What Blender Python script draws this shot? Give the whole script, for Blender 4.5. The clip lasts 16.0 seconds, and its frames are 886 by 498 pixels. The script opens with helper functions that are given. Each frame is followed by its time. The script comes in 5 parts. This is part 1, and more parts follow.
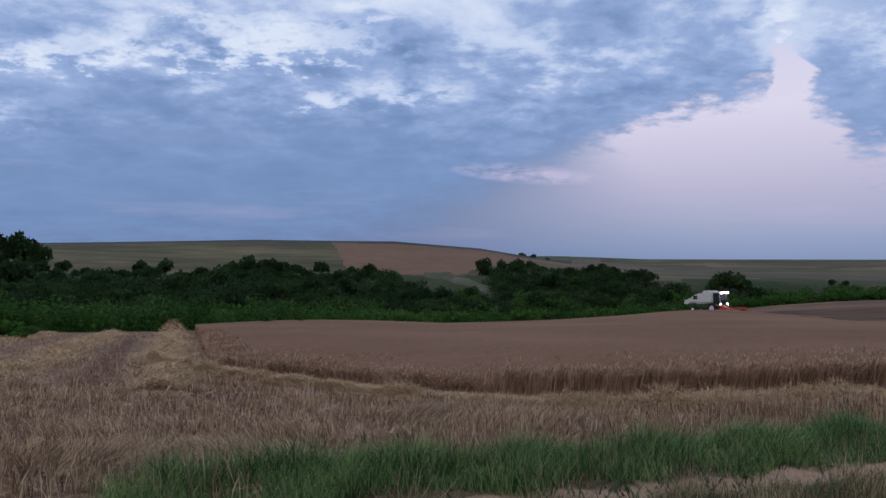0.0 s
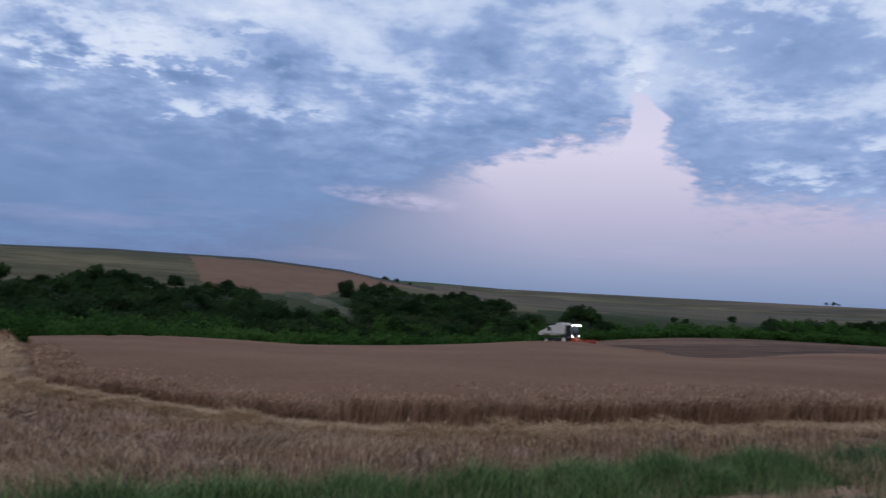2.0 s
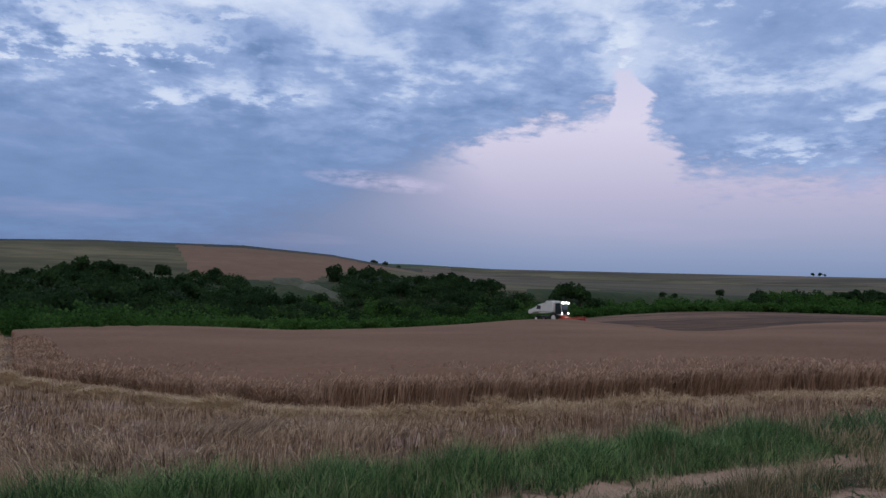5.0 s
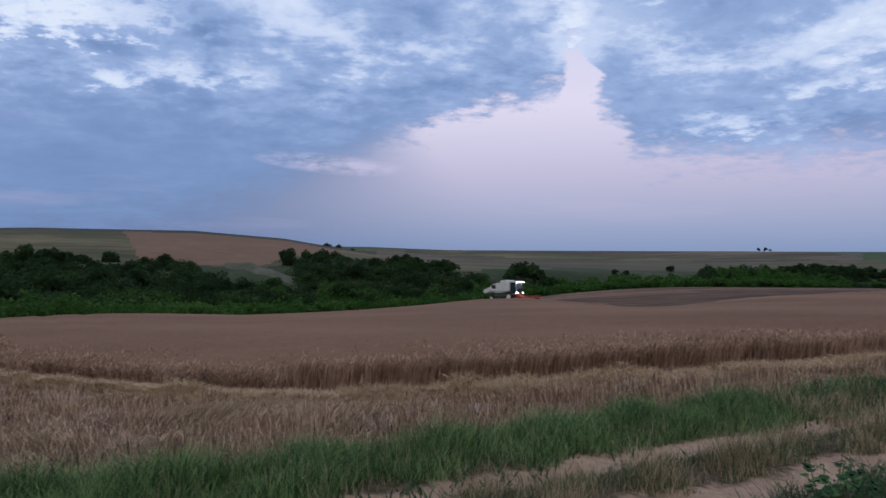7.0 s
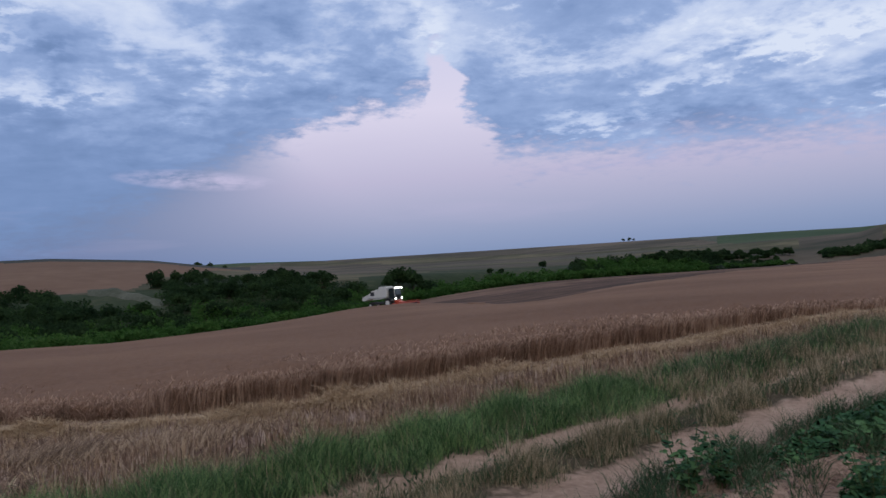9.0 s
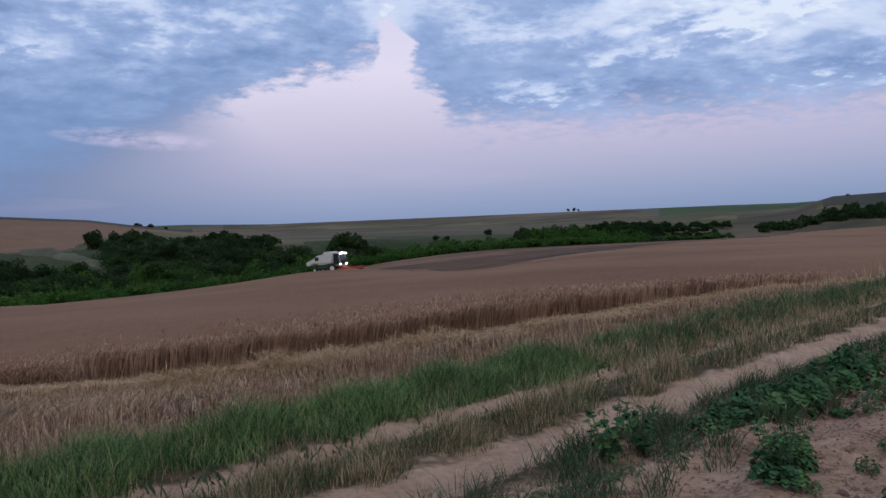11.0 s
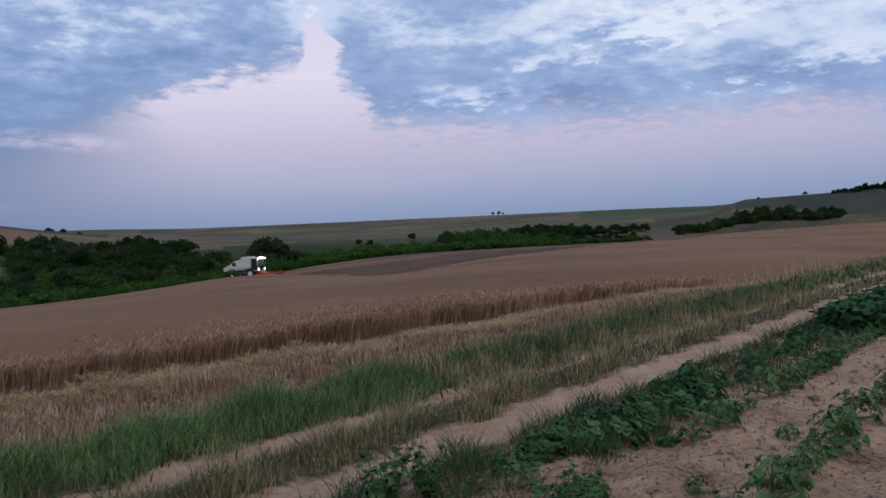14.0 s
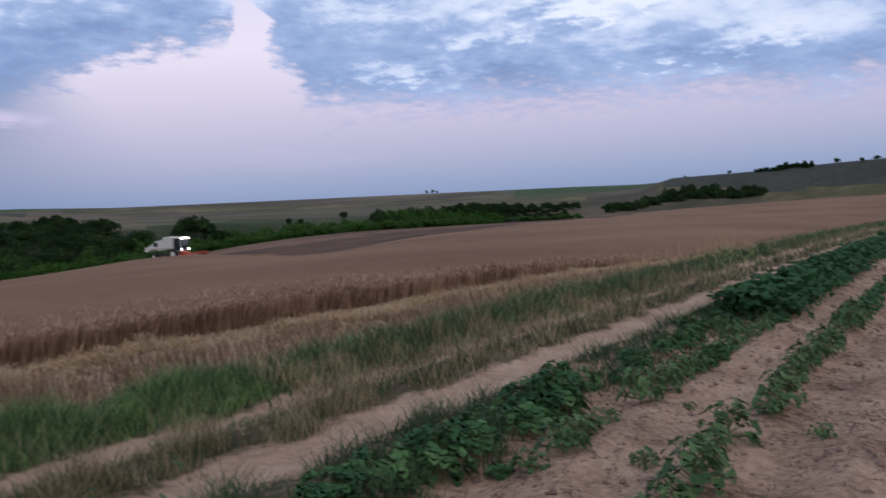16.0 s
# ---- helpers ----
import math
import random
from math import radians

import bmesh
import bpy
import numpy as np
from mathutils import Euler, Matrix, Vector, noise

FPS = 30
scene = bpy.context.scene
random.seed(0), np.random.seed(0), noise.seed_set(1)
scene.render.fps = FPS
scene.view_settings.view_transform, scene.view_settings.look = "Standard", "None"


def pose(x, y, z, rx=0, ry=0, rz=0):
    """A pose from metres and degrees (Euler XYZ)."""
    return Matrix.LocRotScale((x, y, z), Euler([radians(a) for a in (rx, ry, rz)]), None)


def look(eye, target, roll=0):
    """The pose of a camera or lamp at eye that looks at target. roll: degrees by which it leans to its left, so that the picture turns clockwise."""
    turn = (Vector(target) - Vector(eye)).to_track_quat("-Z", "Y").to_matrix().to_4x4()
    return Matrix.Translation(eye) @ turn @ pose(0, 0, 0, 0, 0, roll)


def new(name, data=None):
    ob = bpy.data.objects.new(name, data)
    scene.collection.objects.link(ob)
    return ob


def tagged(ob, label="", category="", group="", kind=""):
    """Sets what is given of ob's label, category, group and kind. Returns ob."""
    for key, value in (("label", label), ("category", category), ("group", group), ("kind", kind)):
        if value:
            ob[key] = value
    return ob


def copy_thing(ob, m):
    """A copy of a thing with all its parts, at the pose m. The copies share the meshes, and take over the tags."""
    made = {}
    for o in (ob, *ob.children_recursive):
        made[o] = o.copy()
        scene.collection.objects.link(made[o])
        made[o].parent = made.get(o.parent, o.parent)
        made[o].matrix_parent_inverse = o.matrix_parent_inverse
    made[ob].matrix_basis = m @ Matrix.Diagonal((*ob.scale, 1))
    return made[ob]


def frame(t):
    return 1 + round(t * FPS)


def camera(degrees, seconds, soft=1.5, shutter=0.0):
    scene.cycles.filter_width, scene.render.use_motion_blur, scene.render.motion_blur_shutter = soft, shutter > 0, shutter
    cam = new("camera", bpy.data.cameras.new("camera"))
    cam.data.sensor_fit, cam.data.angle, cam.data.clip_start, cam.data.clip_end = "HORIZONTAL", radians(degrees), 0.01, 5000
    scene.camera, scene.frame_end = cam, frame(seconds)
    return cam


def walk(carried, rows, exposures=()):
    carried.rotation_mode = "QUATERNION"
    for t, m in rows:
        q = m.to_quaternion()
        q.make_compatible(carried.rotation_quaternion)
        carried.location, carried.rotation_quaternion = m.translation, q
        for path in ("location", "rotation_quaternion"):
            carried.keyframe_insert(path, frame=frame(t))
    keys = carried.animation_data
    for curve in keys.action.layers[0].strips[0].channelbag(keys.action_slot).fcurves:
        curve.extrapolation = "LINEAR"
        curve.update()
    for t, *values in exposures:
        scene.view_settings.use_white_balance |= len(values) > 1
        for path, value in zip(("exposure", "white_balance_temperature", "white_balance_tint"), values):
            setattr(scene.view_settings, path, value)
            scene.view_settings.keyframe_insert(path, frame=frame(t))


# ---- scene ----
cam = camera(57.2, 16.0, soft=1.5, shutter=0.4)
PATH = [
    (0, (0.066, -0.461, 1.702), (0.066, 1.539, 1.753), 0.0),
    (0.5, (0.027, -0.381, 1.71), (0.054, 1.619, 1.74), 0.3),
    (1, (0.029, -0.368, 1.771), (0.132, 1.628, 1.855), 3.0),
    (1.5, (0.209, -0.477, 1.786), (0.335, 1.516, 1.899), 3.0),
    (2, (0.264, -0.428, 1.785), (0.593, 1.541, 1.901), 2.8),
    (2.5, (0.215, -0.414, 1.8), (0.689, 1.523, 1.945), 2.6),
    (3, (0.217, -0.37, 1.802), (0.692, 1.567, 1.955), 3.4),
    (3.5, (0.323, -0.395, 1.781), (0.795, 1.543, 1.933), 3.3),
    (4, (0.484, -0.335, 1.766), (0.87, 1.623, 1.891), 1.8),
    (6.5, (0.294, 0.246, 1.65), (0.662, 2.212, 1.677), 0.6),
    (7, (0.287, 0.2, 1.647), (0.759, 2.143, 1.675), -0.0),
    (7.5, (0.295, 0.197, 1.649), (0.816, 2.128, 1.677), 0.0),
    (8, (0.316, 0.226, 1.644), (0.878, 2.146, 1.676), -0.0),
    (8.5, (0.387, 0.237, 1.654), (1.033, 2.129, 1.697), -2.4),
    (9, (0.44, 0.232, 1.626), (1.201, 2.082, 1.66), -4.0),
    (11.5, (0.621, 0.164, 1.646), (1.508, 1.956, 1.582), -2.4),
    (12, (0.849, 0.124, 1.619), (1.741, 1.912, 1.537), -1.5),
    (12.5, (0.992, 0.136, 1.621), (1.948, 1.883, 1.436), -1.5),
    (13, (1.136, 0.25, 1.638), (2.169, 1.96, 1.552), -2.4),
    (13.5, (1.415, 0.344, 1.601), (2.517, 2.011, 1.523), -3.6),
    (14, (1.816, 0.406, 1.65), (2.851, 2.117, 1.594), -3.0),
    (14.5, (2.135, 0.566, 1.632), (3.173, 2.275, 1.596), -2.5),
    (15, (2.584, 0.896, 1.54), (3.699, 2.557, 1.534), -1.3),
    (15.5, (3.029, 0.973, 1.557), (4.089, 2.668, 1.497), -2.1),
    (16, (3.342, 1.048, 1.573), (4.506, 2.67, 1.456), -3.1),
]
walk(cam, [(t, look(eye, target, roll)) for t, eye, target, roll in PATH],
     exposures=[(0, -0.08, 6500, 10), (2, -0.12, 6450, 10), (4, -0.19, 6450, 10), (6.5, -0.02, 6450, 10), (9, -0.1, 6500, 11), (11.5, 0.05, 6600, 10), (12.5, 0.17, 6700, 9), (13, 0.02, 6650, 8), (13.5, 0.03, 6700, 8),
                (14, -0.03, 6650, 9), (15, -0.08, 6600, 9), (15.5, 0.08, 6700, 11), (16, 0.12, 6700, 11)])

E_DIR, N_DIR = (0.937, 0.349), (-0.349, 0.937)   # along the farm track, and across it


# ---- light ----
def node(tree, kind, x=0, y=0, **values):
    n = tree.nodes.new(kind)
    n.location = (x, y)
    for key, value in values.items():
        if key in n.inputs:
            n.inputs[key].default_value = value
    return n


def math_node(tree, op, a, b=0.0, clamp=False):
    n = tree.nodes.new("ShaderNodeMath")
    n.operation, n.use_clamp = op, clamp
    for i, value in enumerate((a, b)):
        if isinstance(value, (int, float)):
            n.inputs[i].default_value = value
        else:
            tree.links.new(value, n.inputs[i])
    return n.outputs[0]


def ramp(tree, value, stops, mode="LINEAR"):
    n = tree.nodes.new("ShaderNodeValToRGB")
    n.color_ramp.interpolation = mode
    while len(n.color_ramp.elements) < len(stops):
        n.color_ramp.elements.new(0.5)
    for e, (at, col) in zip(n.color_ramp.elements, stops):
        e.position = at
        e.color = (*col, 1) if isinstance(col, tuple) else (col, col, col, 1)
    tree.links.new(value, n.inputs[0])
    return n.outputs[0]


def blend(tree, fac, a, b, mode="MIX"):
    n = tree.nodes.new("ShaderNodeMix")
    n.data_type, n.blend_type = "RGBA", mode
    for i, value in ((0, fac), (6, a), (7, b)):
        if isinstance(value, (int, float)):
            n.inputs[i].default_value = value
        elif isinstance(value, tuple):
            n.inputs[i].default_value = (*value, 1)
        else:
            tree.links.new(value, n.inputs[i])
    return n.outputs[2]


def noise_tex(tree, vector, scale, detail=4.0, rough=0.55, lac=2.0, warp=0.0):
    n = node(tree, "ShaderNodeTexNoise", Scale=scale, Detail=detail, Roughness=rough, Lacunarity=lac, Distortion=warp)
    tree.links.new(vector, n.inputs["Vector"])
    return n.outputs["Fac"]


def build_sky():
    world = bpy.data.worlds.new("dusk_sky")
    scene.world = world
    world.use_nodes = True
    t = world.node_tree
    t.nodes.clear()
    out, bg = node(t, "ShaderNodeOutputWorld"), node(t, "ShaderNodeBackground", Strength=1.0)
    t.links.new(bg.outputs[0], out.inputs[0])
    coord = node(t, "ShaderNodeTexCoord").outputs["Generated"]
    sep = node(t, "ShaderNodeSeparateXYZ")
    t.links.new(coord, sep.inputs[0])
    x, y, z = sep.outputs
    m = lambda op, a, b=0.0, clamp=False: math_node(t, op, a, b, clamp)
    azim = m("MULTIPLY", m("ARCTAN2", x, y), 57.2958)            # degrees clockwise from +y
    elev = m("MULTIPLY", m("ARCSINE", z), 57.2958)
    # cloud-deck plane: things far off look flatter
    high = m("MAXIMUM", m("ADD", z, 0.2), 0.08)
    comb = node(t, "ShaderNodeCombineXYZ")
    t.links.new(m("DIVIDE", x, high), comb.inputs[0])
    t.links.new(m("DIVIDE", y, high), comb.inputs[1])
    deck = comb.outputs[0]
    big, mid, fine = noise_tex(t, deck, 1.1, 3, 0.5, 2.0, 0.3), noise_tex(t, deck, 4.0, 7, 0.55, 2.1, 0.25), noise_tex(t, deck, 15, 5, 0.6)
    # the lower rim of the cloud deck, by bearing
    curve = t.nodes.new("ShaderNodeFloatCurve")
    pts = SKY_RIM
    c = curve.mapping.curves[0]
    while len(c.points) < len(pts):
        c.points.new(0.5, 0.5)
    for p, (a, e) in zip(c.points, pts):
        p.location, p.handle_type = ((a + 40) / 120, e / 20), "AUTO"
    curve.mapping.update()
    t.links.new(m("DIVIDE", m("ADD", m("ADD", azim, m("MULTIPLY", m("SUBTRACT", mid, 0.5), 3.5)), 40), 120, True), curve.inputs["Value"])
    rim = m("MULTIPLY", curve.outputs[0], 20)
    ragged = m("ADD", m("MULTIPLY", m("SUBTRACT", mid, 0.5), 5.0), m("MULTIPLY", m("SUBTRACT", fine, 0.5), 4.6))
    over = m("SUBTRACT", m("ADD", elev, ragged), rim)
    cover = ramp(t, m("ADD", 0.45, m("DIVIDE", over, m("ADD", 4.5, m("MULTIPLY", m("MAXIMUM", m("SUBTRACT", 9.5, elev), 0.0), 1.3))), True), [(0.25, 0.0), (0.68, 1.0)], "EASE")
    # clear air: blue-lilac haze low, pink above, pale blue overhead
    clear = ramp(t, m("DIVIDE", elev, 30, True), SKY_CLEAR)
    west = ramp(t, m("DIVIDE", m("ADD", y, 1.0), 2.0), [(0.0, (1.0, 0.82, 0.68)), (0.5, (1.0, 1.0, 1.0))])
    nish = t.nodes.new("ShaderNodeTexSky")
    nish.sky_type, nish.sun_disc = "NISHITA", False
    nish.sun_elevation, nish.sun_rotation = radians(2), radians(200)
    nish.air_density, nish.dust_density = 1.0, 2.0
    middle, breadth = m("ADD", 5.5, m("MULTIPLY", elev, 0.55)), m("MAXIMUM", m("SUBTRACT", 40.0, m("MULTIPLY", elev, 4.0)), 5.0)
    haze = ramp(t, m("ADD", 0.5, m("DIVIDE", m("SUBTRACT", azim, middle), breadth), True), [(0.05, 0.0), (0.95, 1.0)], "EASE")
    clear = blend(t, haze, ramp(t, m("DIVIDE", elev, 30, True), [(0.0, (0.145, 0.21, 0.395)), (0.2, (0.19, 0.25, 0.455)), (0.4, (0.28, 0.335, 0.56))]), clear)
    air = blend(t, 0.03, clear, nish.outputs[0])
    # cloud: slate-blue bellies, lilac-white where thin
    thick = m("ADD", m("MULTIPLY", mid, 0.74), m("MULTIPLY", fine, 0.26))
    lift = m("ADD", m("MULTIPLY", m("SUBTRACT", elev, 9), 0.013), m("MULTIPLY", m("MAXIMUM", m("SUBTRACT", azim, 18), 0.0), 0.0034))
    thick = m("ADD", thick, m("ADD", m("MULTIPLY", m("SUBTRACT", big, 0.5), 0.45), m("MAXIMUM", m("MINIMUM", lift, 0.17), -0.08)))
    # bright breaks and darker rags that stand out in the deck
    torn_fac = ramp(t, m("ADD", m("MULTIPLY", mid, 0.45), m("MULTIPLY", fine, 0.55)), [(0.36, 0.1), (0.6, 1.0)])
    for a0, e0, ra, re, slope, add in SKY_PATCHES:
        qa = m("DIVIDE", m("ADD", m("SUBTRACT", azim, a0), m("MULTIPLY", m("SUBTRACT", mid, 0.5), ra * 2.6)), ra)
        qe = m("DIVIDE", m("ADD", m("SUBTRACT", m("SUBTRACT", elev, e0), m("MULTIPLY", m("SUBTRACT", azim, a0), slope)), m("MULTIPLY", m("SUBTRACT", fine, 0.5), re * 4.5)), re)
        q = m("SUBTRACT", 1.0, m("ADD", m("MULTIPLY", qa, qa), m("MULTIPLY", qe, qe)), True)
        thick = m("ADD", thick, m("MULTIPLY", m("MULTIPLY", q, add), torn_fac))
    calm = ramp(t, m("DIVIDE", elev, 20, True), [(0.3, 0.16), (0.62, 0.9)])
    calm = m("MAXIMUM", calm, ramp(t, m("DIVIDE", m("SUBTRACT", azim, 22), 10, True), [(0.0, 0.0), (1.0, 0.75)]))
    level = ramp(t, m("DIVIDE", elev, 20, True), [(0.2, 0.405), (0.6, 0.475), (0.95, 0.525)])
    thick = m("ADD", level, m("MULTIPLY", m("SUBTRACT", thick, 0.475), calm))
    cloud = ramp(t, thick, SKY_CLOUD)
    sky = blend(t, cover, air, cloud)
    # faint pink streaks in the haze
    streak = node(t, "ShaderNodeMapping")
    streak.inputs["Scale"].default_value = (2.2, 2.2, 20.0)
    t.links.new(coord, streak.inputs[0])
    bars = ramp(t, noise_tex(t, streak.outputs[0], 1.6, 4, 0.5), [(0.56, 0.0), (0.72, 1.0)])
    low = m("MULTIPLY", bars, ramp(t, m("DIVIDE", elev, 12, True), [(0.1, 0.0), (0.3, 0.55), (0.62, 0.5), (0.8, 0.0)]))
    sky = blend(t, m("MULTIPLY", low, 0.42), sky, (0.64, 0.54, 0.74))
    # one torn pink cloud under the rim
    da, de = m("DIVIDE", m("SUBTRACT", azim, 5.8), 5.6), m("SUBTRACT", elev, 6.7)
    de = m("DIVIDE", m("ADD", de, m("MULTIPLY", m("SUBTRACT", azim, 5.8), 0.08)), 0.75)
    torn = m("SUBTRACT", 1.0, m("ADD", m("MULTIPLY", da, da), m("MULTIPLY", de, de)), True)
    torn = m("MULTIPLY", torn, ramp(t, m("ADD", m("MULTIPLY", mid, 0.6), m("MULTIPLY", fine, 0.4)), [(0.40, 0.0), (0.55, 1.0)]))
    sky = blend(t, m("MULTIPLY", torn, 0.75), sky, (0.72, 0.62, 0.82))
    sky = blend(t, 1.0, sky, west, "MULTIPLY")
    sky = blend(t, 1.0, sky, ramp(t, z, [(0.3, 1.0), (0.8, 0.85)]), "MULTIPLY")
    sky = blend(t, 1.0, sky, (0.915, 0.982, 1.012), "MULTIPLY")
    t.links.new(sky, bg.inputs["Color"])


SKY_RIM = [(-40, 0.2), (-14, 0.8), (-6, 2.2), (0, 4.4), (4, 6.4), (8, 8.2), (12, 9.3), (15, 10.4), (19, 11.0), (21.8, 11.8), (22.7, 15.2), (23.3, 15.4),
           (24.2, 12.2), (25.9, 9.3), (28.2, 7.5), (34.5, 6.9), (43, 6.9), (52, 6.8), (64, 6.0), (80, 6.0)]
SKY_CLEAR = [(0.0, (0.24, 0.315, 0.505)), (0.06, (0.315, 0.375, 0.575)), (0.2, (0.56, 0.50, 0.70)), (0.36, (0.80, 0.70, 0.865)), (1.0, (0.45, 0.55, 0.82))]
SKY_CLOUD = [(0.34, (0.165, 0.25, 0.455)), (0.46, (0.24, 0.335, 0.58)), (0.57, (0.355, 0.455, 0.72)), (0.66, (0.60, 0.665, 0.88)), (0.8, (0.80, 0.83, 0.97))]
# bearing, height, half-width, half-height, slope, lift
SKY_PATCHES = [(-14, 15.4, 9.5, 1.8, 0.06, 0.32), (-25.5, 13.9, 5.0, 1.2, 0.08, 0.26), (-29, 10.0, 3.0, 1.3, 0.0, 0.22), (-7.8, 12.0, 3.2, 0.9, 0.05, 0.17), (-1.5, 12.5, 4.5, 1.0, 0.05, 0.16),
               (-5, 18.0, 3.0, 0.9, 0.0, 0.15), (6, 11.6, 2.6, 1.0, 0.1, 0.09), (47, 13.2, 7.0, 1.6, 0.05, 0.30), (34, 9.2, 6.0, 1.0, 0.05, 0.18), (56, 9.6, 8.0, 1.1, 0.05, 0.22), (40, 11.2, 5.0, 0.7, 0.05, 0.14), (22.9, 17.2, 1.6, 2.0, -0.6, 0.18),
               (20.6, 15.9, 1.6, 0.45, 0.22, -0.16), (-24, 11.8, 6.0, 1.2, 0.0, -0.08), (-12, 9.6, 14.0, 3.2, 0.0, -0.05), (31, 11.5, 5.5, 2.0, 0.0, -0.04), (33, 17.0, 9.0, 3.5, 0.0, -0.14), (8, 15.5, 9.0, 2.5, 0.0, 0.05)]
build_sky()
sun_data = bpy.data.lights.new("afterglow_sun", "SUN")
sun_data.energy, sun_data.angle, sun_data.color = 0.45, radians(40), (0.96, 0.87, 0.76)
sun = new("afterglow_sun", sun_data)
sun.matrix_world = look((0, 0, 50), (20, 60, 18))


# ---- materials ----
def material(name, stops, scales=(0.6, 9.0), rough=0.85, bump=0.0, island=0.0, spec=0.25, obj_random=0.0, stretch=(1, 1, 1), translucent=0.0, bump_scale=None):
    """Colour from two scales of noise, with fine relief; island: how far single blades differ."""
    mat = bpy.data.materials.new(name)
    mat.use_nodes = True
    t = mat.node_tree
    t.nodes.clear()
    out = node(t, "ShaderNodeOutputMaterial")
    p = node(t, "ShaderNodeBsdfPrincipled", Roughness=rough)
    p.inputs["Specular IOR Level"].default_value = spec
    geo = node(t, "ShaderNodeNewGeometry")
    mp = node(t, "ShaderNodeMapping")
    mp.inputs["Scale"].default_value = stretch
    t.links.new(geo.outputs["Position"], mp.inputs[0])
    a, b = noise_tex(t, mp.outputs[0], scales[0], 3), noise_tex(t, mp.outputs[0], scales[1], 5, 0.6)
    f = math_node(t, "ADD", math_node(t, "MULTIPLY", a, 0.55), math_node(t, "MULTIPLY", b, 0.45))
    if island:
        f = math_node(t, "ADD", f, math_node(t, "MULTIPLY", math_node(t, "SUBTRACT", geo.outputs["Random Per Island"], 0.5), island))
    if obj_random:
        info = node(t, "ShaderNodeObjectInfo")
        f = math_node(t, "ADD", f, math_node(t, "MULTIPLY", math_node(t, "SUBTRACT", info.outputs["Random"], 0.5), obj_random))
    col = ramp(t, f, stops)
    t.links.new(col, p.inputs["Base Color"])
    if bump:
        bn = node(t, "ShaderNodeBump", Strength=min(bump, 1.0), Distance=0.05 * max(bump, 1))
        h = noise_tex(t, mp.outputs[0], bump_scale or scales[1] * 1.7, 6, 0.65)
        t.links.new(h, bn.inputs["Height"])
        t.links.new(bn.outputs[0], p.inputs["Normal"])
    shader = p.outputs[0]
    if translucent:
        tr = node(t, "ShaderNodeBsdfTranslucent")
        t.links.new(col, tr.inputs["Color"])
        mx = node(t, "ShaderNodeMixShader", Fac=translucent)
        t.links.new(shader, mx.inputs[1])
        t.links.new(tr.outputs[0], mx.inputs[2])
        shader = mx.outputs[0]
    t.links.new(shader, out.inputs[0])
    return mat


def plain(name, col, rough=0.5, metal=0.0, spec=0.4, dirt=0.12):
    stops = [(0.3, tuple(c * (1 - dirt) for c in col)), (0.7, tuple(min(1, c * (1 + dirt)) for c in col))]
    mat = material(name, stops, (0.8, 6.0), rough, spec=spec)
    mat.node_tree.nodes["Principled BSDF"].inputs["Metallic"].default_value = metal
    return mat


def glowing(name, col, strength):
    mat = bpy.data.materials.new(name)
    mat.use_nodes = True
    p = mat.node_tree.nodes["Principled BSDF"]
    p.inputs["Emission Color"].default_value, p.inputs["Emission Strength"].default_value = (*col, 1), strength
    return mat


